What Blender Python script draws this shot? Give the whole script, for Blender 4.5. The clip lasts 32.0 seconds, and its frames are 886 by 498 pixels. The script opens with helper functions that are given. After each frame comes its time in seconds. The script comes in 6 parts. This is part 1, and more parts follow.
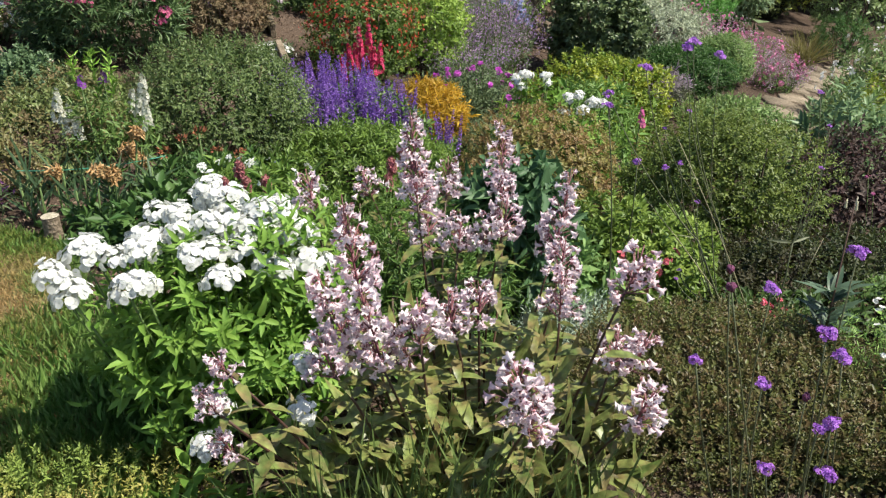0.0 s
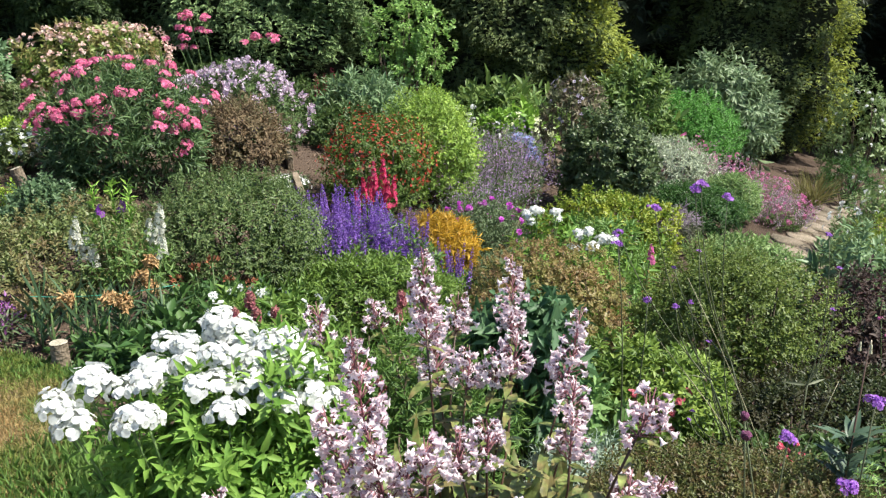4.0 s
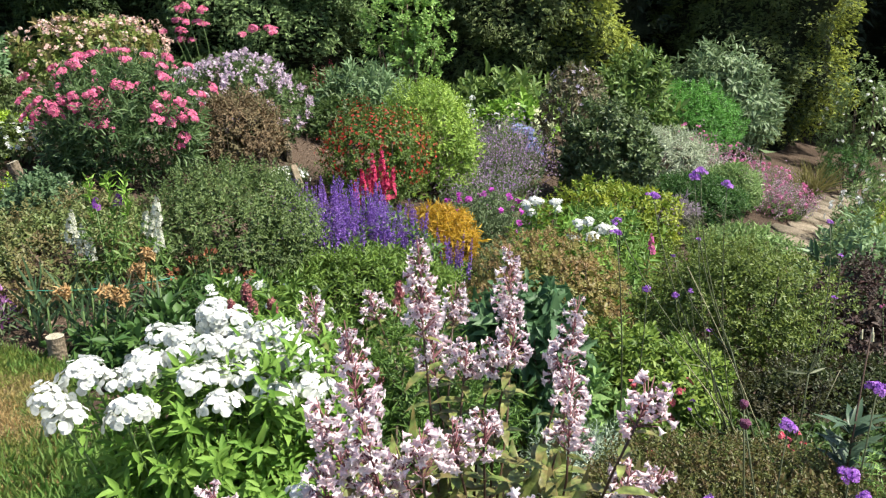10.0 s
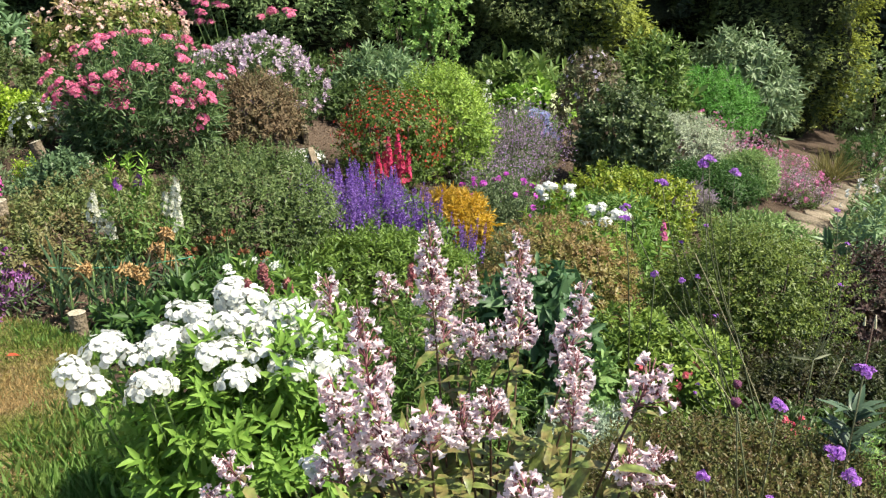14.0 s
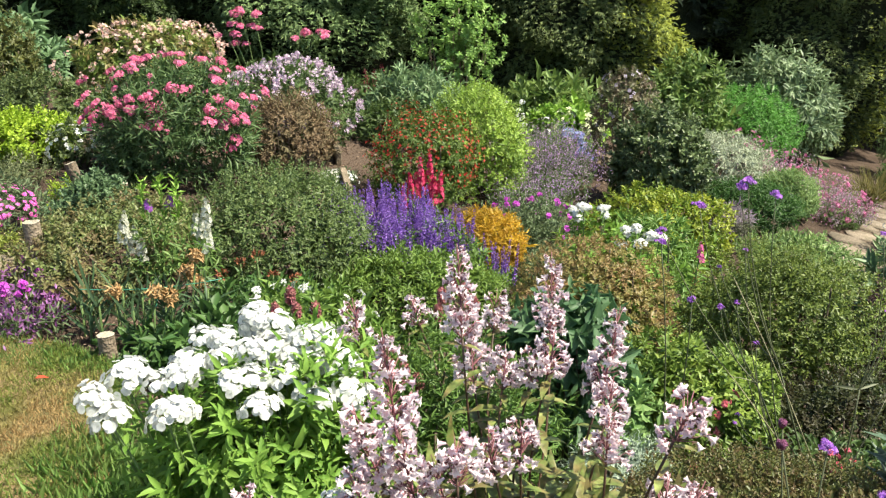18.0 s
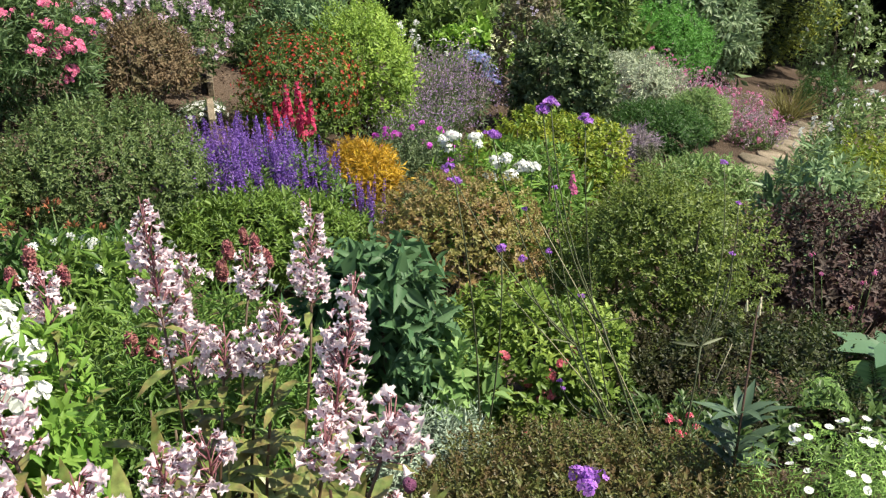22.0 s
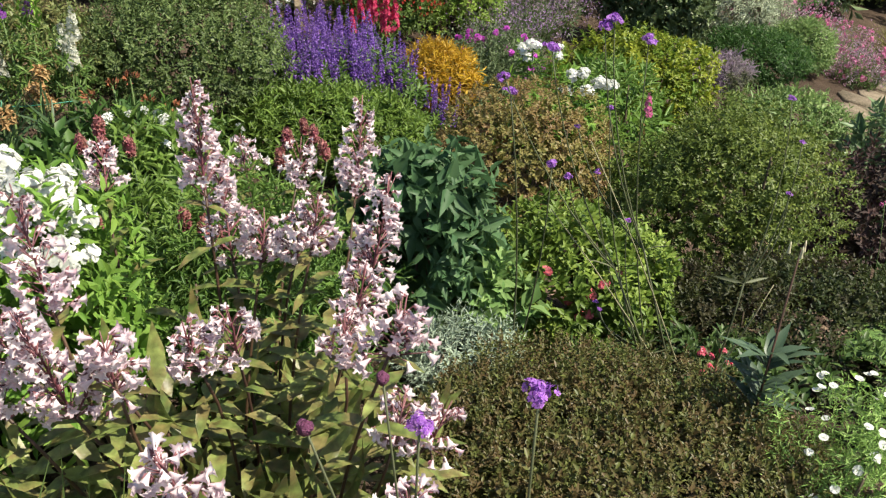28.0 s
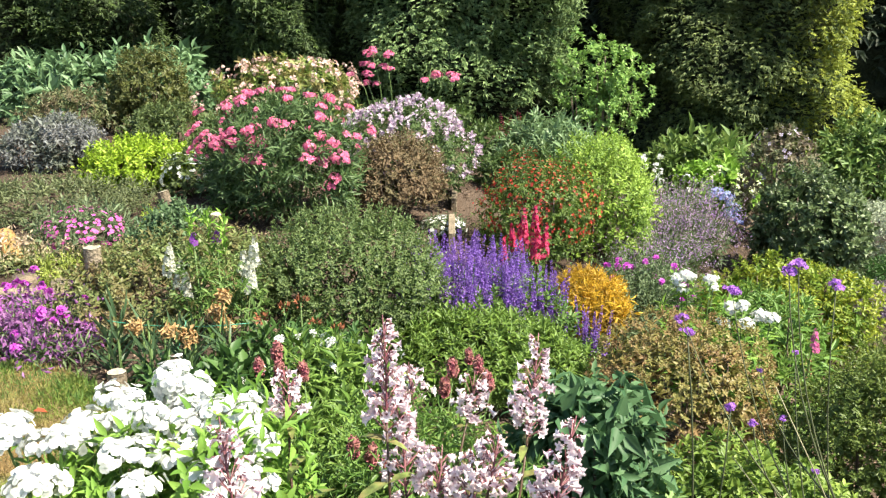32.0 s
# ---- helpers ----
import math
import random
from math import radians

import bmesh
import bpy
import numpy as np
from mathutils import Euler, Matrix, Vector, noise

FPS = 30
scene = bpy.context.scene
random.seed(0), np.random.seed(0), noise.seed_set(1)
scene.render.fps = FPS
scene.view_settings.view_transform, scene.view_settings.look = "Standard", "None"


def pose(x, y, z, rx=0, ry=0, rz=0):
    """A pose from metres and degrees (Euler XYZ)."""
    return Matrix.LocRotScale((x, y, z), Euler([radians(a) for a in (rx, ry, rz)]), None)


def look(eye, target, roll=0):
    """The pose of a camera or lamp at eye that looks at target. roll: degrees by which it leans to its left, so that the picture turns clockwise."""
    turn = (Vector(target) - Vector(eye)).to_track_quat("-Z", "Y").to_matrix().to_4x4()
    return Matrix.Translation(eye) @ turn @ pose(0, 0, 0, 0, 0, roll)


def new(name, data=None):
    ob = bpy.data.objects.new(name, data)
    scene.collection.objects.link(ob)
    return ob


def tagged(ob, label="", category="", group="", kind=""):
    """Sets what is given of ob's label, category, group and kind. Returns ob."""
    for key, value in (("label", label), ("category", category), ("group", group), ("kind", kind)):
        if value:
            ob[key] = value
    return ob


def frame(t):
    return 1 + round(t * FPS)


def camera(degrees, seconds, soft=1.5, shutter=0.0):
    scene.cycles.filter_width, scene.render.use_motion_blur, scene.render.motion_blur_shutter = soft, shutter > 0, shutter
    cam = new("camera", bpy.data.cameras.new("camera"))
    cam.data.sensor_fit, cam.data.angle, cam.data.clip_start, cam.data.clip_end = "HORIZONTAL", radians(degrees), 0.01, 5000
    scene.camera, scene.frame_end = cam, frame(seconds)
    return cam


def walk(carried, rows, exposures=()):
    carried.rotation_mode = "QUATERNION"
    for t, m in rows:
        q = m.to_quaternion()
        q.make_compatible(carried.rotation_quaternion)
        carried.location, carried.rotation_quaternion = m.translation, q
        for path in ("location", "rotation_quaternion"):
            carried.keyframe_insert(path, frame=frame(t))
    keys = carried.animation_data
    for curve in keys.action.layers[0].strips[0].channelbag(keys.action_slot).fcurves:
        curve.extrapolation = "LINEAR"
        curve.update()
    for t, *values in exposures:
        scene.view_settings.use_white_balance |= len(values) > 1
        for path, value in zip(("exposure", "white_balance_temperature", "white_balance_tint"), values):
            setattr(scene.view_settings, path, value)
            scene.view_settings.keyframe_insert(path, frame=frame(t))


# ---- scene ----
# ---- camera: seconds, x, y, z, yaw to the right, pitch up, roll (degrees) ----
cam = camera(53.84, 32.0, soft=1.3)
PATH = [
    (0, -0.006, 0.015, 1.512, 4.03, -27.37, 0.85),
    (0.5, 0.001, 0.028, 1.508, 5.18, -26.93, 0.52),
    (1, 0.003, 0.031, 1.505, 4.81, -27.04, 0.36),
    (1.5, -0.002, 0.022, 1.509, 2.79, -26.31, 1.07),
    (2, -0.006, 0.022, 1.516, 2.00, -22.65, 1.32),
    (2.5, -0.007, 0.006, 1.531, 1.81, -18.43, 1.54),
    (3, -0.014, 0.018, 1.531, 2.01, -17.69, 1.02),
    (3.5, -0.008, 0.024, 1.524, 2.83, -18.42, 0.53),
    (5.5, 0.000, 0.016, 1.522, 4.02, -19.36, -0.58),
    (6, 0.007, 0.006, 1.522, 3.79, -20.29, -0.55),
    (6.5, 0.005, 0.007, 1.522, 3.17, -20.88, -0.53),
    (7, 0.007, 0.021, 1.517, 3.02, -21.02, -0.21),
    (7.5, 0.008, 0.020, 1.519, 3.49, -21.28, -0.04),
    (8, 0.009, 0.030, 1.514, 4.06, -21.55, -0.20),
    (8.5, 0.010, 0.034, 1.518, 3.83, -21.62, 0.27),
    (9, 0.004, 0.042, 1.514, 3.93, -20.74, 0.49),
    (9.5, 0.000, 0.062, 1.507, 3.91, -19.42, 0.25),
    (10, 0.010, 0.044, 1.507, 3.28, -19.31, 0.46),
    (10.5, 0.003, 0.027, 1.515, 2.39, -20.31, 0.29),
    (11, 0.005, 0.025, 1.512, 1.72, -21.16, 0.27),
    (11.5, 0.012, 0.021, 1.507, 2.00, -21.50, 0.39),
    (12, 0.021, 0.001, 1.512, 1.44, -21.66, 0.44),
    (12.5, 0.002, 0.011, 1.523, 1.24, -20.85, 0.40),
    (13, 0.008, 0.009, 1.517, 1.85, -20.39, 0.15),
    (13.5, 0.020, -0.014, 1.521, 2.11, -20.38, 0.17),
    (15.5, 0.016, 0.000, 1.528, 2.23, -20.48, -0.39),
    (16, 0.012, -0.000, 1.525, 1.57, -20.56, -0.17),
    (16.5, -0.004, 0.004, 1.529, 0.35, -18.77, 0.23),
    (17, 0.000, 0.000, 1.530, 0.00, -17.00, 0.16),
    (17.5, 0.015, 0.010, 1.526, -0.10, -17.94, 0.39),
    (18, 0.034, 0.049, 1.517, -0.19, -19.10, 0.76),
    (18.5, 0.050, 0.199, 1.523, 2.12, -19.77, 1.40),
    (19, 0.063, 0.222, 1.523, 3.07, -20.90, 1.13),
    (19.5, 0.072, 0.263, 1.493, 1.64, -22.25, 0.68),
    (20, 0.159, 0.303, 1.395, 1.02, -23.39, -0.08),
    (20.5, 0.282, 0.313, 1.388, 2.28, -24.26, -1.16),
    (21, 0.361, 0.333, 1.388, 4.16, -23.83, -0.42),
    (21.5, 0.441, 0.450, 1.380, 5.04, -23.19, 0.15),
    (22, 0.505, 0.500, 1.387, 3.61, -23.83, 1.30),
    (22.5, 0.554, 0.503, 1.409, -1.00, -23.79, 0.54),
    (23, 0.552, 0.512, 1.409, -4.72, -23.93, -0.09),
    (23.5, 0.547, 0.486, 1.400, -5.96, -24.28, -0.35),
    (24, 0.539, 0.461, 1.404, -6.38, -23.56, -0.76),
    (24.5, 0.531, 0.453, 1.408, -7.53, -22.27, -1.18),
    (26.5, 0.526, 0.480, 1.426, -10.95, -21.54, -0.75),
    (27, 0.569, 0.466, 1.410, -5.73, -24.93, -2.00),
    (27.5, 0.593, 0.494, 1.397, -0.67, -28.18, -2.55),
    (28, 0.586, 0.483, 1.396, -2.03, -29.97, -2.23),
    (28.5, 0.594, 0.479, 1.378, -3.24, -30.14, -2.35),
    (29, 0.607, 0.490, 1.397, -2.62, -26.45, -1.75),
    (29.5, 0.591, 0.518, 1.426, -2.36, -21.40, -0.06),
    (30, 0.566, 0.508, 1.444, -4.49, -17.97, 0.81),
    (30.5, 0.549, 0.492, 1.441, -7.26, -16.51, 0.48),
    (31, 0.523, 0.483, 1.440, -9.15, -15.93, 0.26),
    (31.5, 0.509, 0.478, 1.440, -10.73, -15.91, 0.05),
    (32, 0.491, 0.482, 1.437, -11.78, -15.96, -0.31),
]
EXPOSURES = [(0, 0.89, 6600, 8), (2, 0.95, 6500, 8), (3, 1.06, 6350, 8), (6, 1.14, 6400, 7), (10, 1.12, 6550, 6), (12, 1.06, 6850, 5), (13, 1.08, 6900, 5), (16, 1.3, 6900, 5), (19, 1.28, 6900, 5), (20, 1.08, 6900, 5), (21, 0.88, 6900, 5), (22.5, 1.06, 6900, 5), (24, 1.04, 6900, 5), (27, 1.0, 6900, 5), (28, 0.82, 7000, 6), (29, 0.84, 6900, 5), (30, 1.15, 6800, 5), (31.5, 1.6, 6900, 5)]
walk(cam, [(t, pose(x, y, z, 90 + p, 0, -w) @ pose(0, 0, 0, 0, 0, -r)) for t, x, y, z, w, p, r in PATH], EXPOSURES)

# ---- light ----
SUN_EL, SUN_AZ = 57.0, 100.0          # azimuth from +y towards +x
world = bpy.data.worlds.new("world")
scene.world = world
world.use_nodes = True
wn = world.node_tree.nodes
sky = wn.new("ShaderNodeTexSky")
sky.sky_type = 'NISHITA'
sky.sun_disc = False
sky.sun_elevation, sky.sun_rotation = radians(SUN_EL), radians(SUN_AZ)
wn["Background"].inputs[1].default_value = 0.092
world.node_tree.links.new(sky.outputs[0], wn["Background"].inputs[0])
sun = bpy.data.lights.new("sun", "SUN")
sun.energy, sun.angle, sun.color = 5.0, radians(0.6), (1.0, 0.95, 0.84)
sun_ob = new("sun", sun)
_a, _e = radians(SUN_AZ), radians(SUN_EL)
sun_ob.matrix_world = look((math.sin(_a) * math.cos(_e) * 40, math.cos(_a) * math.cos(_e) * 40, math.sin(_e) * 40), (0, 0, 0))

# ---- materials ----
MATS = {}


def mat(name, c0, c1=None, rough=0.55, trans=0.0, scale=8.0, bump=0.0, c2=None, spec=0.4, fine=0.0):
    """c0..c1 vary from piece to piece, c2 comes in patches; trans lets light through, as leaves and petals do."""
    if name in MATS:
        return MATS[name]
    m = bpy.data.materials.new(name)
    m.use_nodes = True
    nt = m.node_tree
    n, ln = nt.nodes, nt.links.new
    bs = n["Principled BSDF"]
    out = n["Material Output"]
    c1 = c1 or c0
    geo = n.new("ShaderNodeNewGeometry")
    info = n.new("ShaderNodeObjectInfo")
    add = n.new("ShaderNodeMath")
    add.operation = 'ADD'
    ln(geo.outputs["Random Per Island"], add.inputs[0])
    ln(info.outputs["Random"], add.inputs[1])
    fr = n.new("ShaderNodeMath")
    fr.operation = 'FRACT'
    ln(add.outputs[0], fr.inputs[0])
    mix = n.new("ShaderNodeMix")
    mix.data_type = 'RGBA'
    mix.inputs[6].default_value, mix.inputs[7].default_value = (*c0, 1), (*c1, 1)
    ln(fr.outputs[0], mix.inputs[0])
    col = mix.outputs[2]
    tc = n.new("ShaderNodeTexCoord")
    nz = n.new("ShaderNodeTexNoise")
    nz.inputs["Scale"].default_value, nz.inputs["Detail"].default_value = scale, 3.0
    ln(tc.outputs["Object"], nz.inputs["Vector"])
    rmp = n.new("ShaderNodeMapRange")
    rmp.inputs[1].default_value, rmp.inputs[2].default_value = 0.42, 0.62
    ln(nz.outputs["Fac"], rmp.inputs[0])
    mix2 = n.new("ShaderNodeMix")
    mix2.data_type = 'RGBA'
    ln(rmp.outputs[0], mix2.inputs[0])
    ln(col, mix2.inputs[6])
    if c2:
        mix2.inputs[7].default_value = (*c2, 1)
    else:
        dk = n.new("ShaderNodeMix")
        dk.data_type, dk.blend_type = 'RGBA', 'MULTIPLY'
        dk.inputs[0].default_value = 1.0
        dk.inputs[7].default_value = (0.72, 0.74, 0.7, 1)
        ln(col, dk.inputs[6])
        ln(dk.outputs[2], mix2.inputs[7])
    col = mix2.outputs[2]
    if fine:
        nf = n.new("ShaderNodeTexNoise")
        nf.inputs["Scale"].default_value, nf.inputs["Detail"].default_value = fine, 4.0
        ln(tc.outputs["Object"], nf.inputs["Vector"])
        mr = n.new("ShaderNodeMapRange")
        mr.inputs[1].default_value, mr.inputs[2].default_value = 0.3, 0.7
        mr.inputs[3].default_value, mr.inputs[4].default_value = 0.45, 1.25
        ln(nf.outputs["Fac"], mr.inputs[0])
        mm = n.new("ShaderNodeMix")
        mm.data_type, mm.blend_type = 'RGBA', 'MULTIPLY'
        mm.inputs[0].default_value = 1.0
        ln(col, mm.inputs[6])
        ln(mr.outputs[0], mm.inputs[7])
        col = mm.outputs[2]
    ln(col, bs.inputs["Base Color"])
    bs.inputs["Roughness"].default_value = rough
    bs.inputs["Specular IOR Level"].default_value = spec
    if bump:
        nb = n.new("ShaderNodeTexNoise")
        nb.inputs["Scale"].default_value, nb.inputs["Detail"].default_value = fine or 60.0, 6.0
        ln(tc.outputs["Object"], nb.inputs["Vector"])
        bp = n.new("ShaderNodeBump")
        bp.inputs["Strength"].default_value, bp.inputs["Distance"].default_value = bump, 0.02
        ln(nb.outputs["Fac"], bp.inputs["Height"])
        ln(bp.outputs[0], bs.inputs["Normal"])
    if trans:
        tl = n.new("ShaderNodeBsdfTranslucent")
        ln(col, tl.inputs[0])
        ms = n.new("ShaderNodeMixShader")
        ms.inputs[0].default_value = trans
        ln(bs.outputs[0], ms.inputs[1])
        ln(tl.outputs[0], ms.inputs[2])
        ln(ms.outputs[0], out.inputs[0])
    MATS[name] = m
    return m


def leafy(name, c0, c1, c2=None, rough=0.44, trans=0.3, scale=5.0):
    c0, c1, c2 = ((c[0] * 1.0, c[1] * 1.06, c[2] * 1.0) if c else None for c in (c0, c1, c2))
    return mat(name, c0, c1, rough, trans, scale, 0, c2, 0.28)


STEM = mat("stem_green", (0.07, 0.12, 0.03), (0.11, 0.17, 0.05), 0.6)
DSTEM = mat("stem_dark", (0.055, 0.025, 0.02), (0.09, 0.05, 0.03), 0.5)
WOODY = mat("woody_stem", (0.09, 0.065, 0.045), (0.14, 0.10, 0.07), 0.8)
WHITE = mat("white_petal", (0.84, 0.83, 0.81), (0.76, 0.76, 0.76), 0.6, 0.38, 30)
WOOD = mat("weathered_wood", (0.20, 0.15, 0.11), (0.29, 0.23, 0.17), 0.85, 0, 6, 0.6, None, 0.2, 70)
WOODEND = mat("sawn_wood_end", (0.42, 0.36, 0.28), (0.5, 0.44, 0.35), 0.85, 0, 30, 0.4, None, 0.2, 120)

# ---- mesh builders ----
rng = np.random.default_rng(7)


def mesh_np(name, V, F, k, material, smooth=False):
    """A mesh from vertex rows V and faces F of k corners each (or a list of such arrays)."""
    me = bpy.data.meshes.new(name)
    V = np.asarray(V, np.float32).reshape(-1, 3)
    Fs = F if isinstance(F, list) else [F]
    loops = np.concatenate([np.asarray(f).ravel() for f in Fs]).astype(np.int32)
    tot = np.concatenate([np.full(len(f), f.shape[1], np.int32) for f in Fs])
    start = np.concatenate([[0], np.cumsum(tot)[:-1]]).astype(np.int32)
    me.vertices.add(len(V))
    me.vertices.foreach_set("co", V.ravel())
    me.loops.add(len(loops))
    me.loops.foreach_set("vertex_index", loops)
    me.polygons.add(len(tot))
    me.polygons.foreach_set("loop_start", start)
    me.polygons.foreach_set("loop_total", tot)
    if smooth:
        me.polygons.foreach_set("use_smooth", np.ones(len(tot), bool))
    me.update(calc_edges=True)
    me.materials.append(material)
    return me


def joined(parts):
    """Joins (V, [F...]) pieces into one."""
    Vs, Fd, o = [], {}, 0
    for V, Fs in parts:
        Vs.append(V)
        for f in Fs:
            Fd.setdefault(f.shape[1], []).append(f + o)
        o += len(V)
    return np.concatenate(Vs), [np.concatenate(v) for v in Fd.values()]


def unit(v):
    return v / np.maximum(np.linalg.norm(v, axis=-1, keepdims=True), 1e-9)


def leaves(P, D, N, L, W, fine=False, fold=0.25, curl=0.15):
    """Leaves at P along D with upper side N, length L and width W: folded diamonds, or fine ones with a midrib and a droop."""
    n = len(P)
    L = np.broadcast_to(np.asarray(L, float), (n,))[:, None]
    W = np.broadcast_to(np.asarray(W, float), (n,))[:, None]
    D = unit(D)
    S = unit(np.cross(D, N))
    N = np.cross(S, D)
    if not fine:
        V = np.stack([P, P + D * L * 0.45 + S * W / 2 + N * W * fold, P + D * L - N * L * curl, P + D * L * 0.45 - S * W / 2 + N * W * fold], 1)
        b = np.arange(n)[:, None] * 4
        return V.reshape(-1, 3), [np.concatenate([b + [0, 1, 2], b + [0, 2, 3]])]

    def q(s, w, up):
        return P + D * L * s + S * W * w + N * (W * up - L * curl * s * s)

    V = np.stack([q(0, 0, 0), q(0.33, 0, 0), q(0.68, 0, 0), q(1, 0, 0), q(0.3, 0.5, fold), q(0.66, 0.4, fold), q(0.3, -0.5, fold), q(0.66, -0.4, fold)], 1)
    b = np.arange(n)[:, None] * 8
    T = np.concatenate([b + a for a in ([0, 4, 1], [0, 1, 6], [2, 5, 3], [2, 3, 7])])
    Q = np.concatenate([b + a for a in ([1, 4, 5, 2], [1, 2, 7, 6])])
    return V.reshape(-1, 3), [T, Q]


def tube(pts, r0, r1, sides=5):
    pts = np.asarray(pts, float)
    n = len(pts)
    d = unit(np.gradient(pts, axis=0))
    a = unit(np.cross(d, np.where(np.abs(d[:, :1]) > 0.9, [[0, 1, 0]], [[1, 0, 0]])))
    b = np.cross(d, a)
    r = np.linspace(r0, r1, n)[:, None, None]
    th = np.arange(sides) * 2 * np.pi / sides
    V = pts[:, None] + r * (np.cos(th)[None, :, None] * a[:, None] + np.sin(th)[None, :, None] * b[:, None])
    i, j = np.meshgrid(np.arange(n - 1), np.arange(sides), indexing="ij")
    Q = np.stack([i * sides + j, i * sides + (j + 1) % sides, (i + 1) * sides + (j + 1) % sides, (i + 1) * sides + j], -1).reshape(-1, 4)
    return V.reshape(-1, 3), [Q, ((n - 1) * sides + np.arange(sides))[None]]


def bow(a, b, sag, k=5):
    """A bent line from a to b."""
    a, b, s = np.asarray(a, float), np.asarray(b, float), np.linspace(0, 1, k)[:, None]
    return a + (b - a) * s + np.asarray(sag) * (4 * s * (1 - s))


def part(name, data, material, parent, label="", at=None, smooth=False):
    """Links a mesh, a bmesh or a (V, faces) pair as one mesh object under its thing."""
    if isinstance(data, tuple):
        data = mesh_np(name, data[0], data[1], 0, material, smooth)
    ob = new(name, data)
    ob.parent = parent
    if at is not None:
        ob.matrix_basis = at
    if label:
        tagged(ob, label)
    return ob


def thing(name, label, category, x, y, z=None, group=""):
    e = new(name)
    e.empty_display_size = 0.1
    e.location = (x, y, ground_z(x, y) if z is None else z)
    tagged(e, label, category, group)
    return e


# ---- ground ----
def ground_z(x, y):
    x, y = np.asarray(x, float), np.asarray(y, float)
    s = np.clip((y - 1.3 - 2.2 * np.clip(-x - 0.6, 0, 0.9)) / 3.7, 0, 1)
    s = s * s * (3 - 2 * s)
    f = -0.55 - np.where(x < 0, 0.3, 0.22) * np.clip(x, -60, 9)
    f = 0.05 - 0.18 * np.log1p(np.exp(np.clip((0.05 - f) / 0.18, -30, 30)))
    z = s * f
    return z if z.ndim else float(z)
def sheet(x0, x1, y0, y1, nx, ny, wide, lift, rough):
    """A piece of ground; wide stretches its rim far out."""
    u, v = np.linspace(-1, 1, nx), np.linspace(-1, 1, ny)
    if wide:
        u, v = np.sinh(u * 5) / np.sinh(5) * wide, np.sinh(v * 5) / np.sinh(5) * wide
        X, Y = np.meshgrid(u, v + 5.0, indexing="ij")
    else:
        X, Y = np.meshgrid((x0 + x1) / 2 + u * (x1 - x0) / 2, (y0 + y1) / 2 + v * (y1 - y0) / 2, indexing="ij")
    Z = ground_z(X, Y) + lift
    for a in rng.normal(size=(6, 2)) * 9:
        Z = Z + rough * np.sin(X * a[0] + Y * a[1])
    i, j = np.meshgrid(np.arange(nx - 1), np.arange(ny - 1), indexing="ij")
    Q = np.stack([i * ny + j, (i + 1) * ny + j, (i + 1) * ny + j + 1, i * ny + j + 1], -1).reshape(-1, 4)
    return np.stack([X, Y, Z], -1).reshape(-1, 3), [Q]


SOIL = mat("bark_soil", (0.062, 0.042, 0.031), None, 0.95, 0, 1.6, 0.9, (0.10, 0.07, 0.052), 0.15, 90)
g = sheet(0, 0, 0, 0, 200, 200, 400, 0, 0.004)
ground = new("ground", mesh_np("ground", g[0], g[1], 4, SOIL, True))
tagged(ground, "dark brown garden soil covered with bark mulch", "ground", kind="structure")


def lawn_edge(y):
    """The x at which the lawn ends, going away from the viewer."""
    return 0.04 * np.sin(y * 7.0) + np.interp(y, [-6, -0.5, 0.6, 1.4, 2.0, 2.7, 3.1, 3.35], [5.9, 5.9, -0.25, -0.55, -0.85, -1.1, -1.3, -1.7]) - np.clip(y - 3.27, 0, 1) * 9


V, F = sheet(-9, 6, -6, 3.6, 190, 130, 0, 0.032, 0.003)
keep = V[:, 0] < lawn_edge(V[:, 1])
q = F[0]
q = q[keep[q].all(1)]
TURF = mat("dry_turf", (0.30, 0.215, 0.11), None, 0.95, 0, 2.6, 0.9, (0.15, 0.17, 0.055), 0.1, 150)
lawn = new("lawn", mesh_np("lawn", V, [q], 4, TURF, True))
tagged(lawn, "mown lawn, partly scorched straw-brown, green at its rim", "lawn", kind="structure")


def blades(n, xs, ys, h0, h1, w, keep=None, lift=0.0, lean=0.6):
    """Grass blades over a rectangle."""
    x, y = rng.uniform(*xs, n), rng.uniform(*ys, n)
    if keep is not None:
        m = keep(x, y)
        x, y = x[m], y[m]
    n = len(x)
    P = np.stack([x, y, ground_z(x, y) + lift], 1)
    D = np.stack([rng.normal(0, lean, n), rng.normal(0, lean, n), np.ones(n)], 1)
    N = unit(rng.normal(size=(n, 3)))
    return leaves(P, D, N, rng.uniform(h0, h1, n), w, fold=0.2, curl=0.25)


GRASS = leafy("lawn_grass", (0.12, 0.19, 0.03), (0.27, 0.28, 0.08), (0.42, 0.27, 0.13), 0.6, 0.3, 3.2)
gr = new("grass", mesh_np("grass", *blades(150000, (-2.8, 0), (0.9, 3.5), 0.010, 0.030, 0.0022, lambda x, y: x < lawn_edge(y), 0.03), 0, GRASS))
far = new("grass", mesh_np("grass", *blades(90000, (-6.5, 5.8), (-4.5, 3.4), 0.012, 0.036, 0.006, lambda x, y: (x < lawn_edge(y)) & ~((x > -2.75) & (x < 0) & (y > 0.95)) & (np.hypot(x, y) < 5.2 - 2 * rng.uniform(0, 1, len(x)) ** 2), 0.03), 0, GRASS))
tagged(far, "short scorched lawn grass further off", "grass", kind="stuff")
tagged(gr, "short lawn grass, green mixed with straw-coloured blades", "grass", kind="stuff")
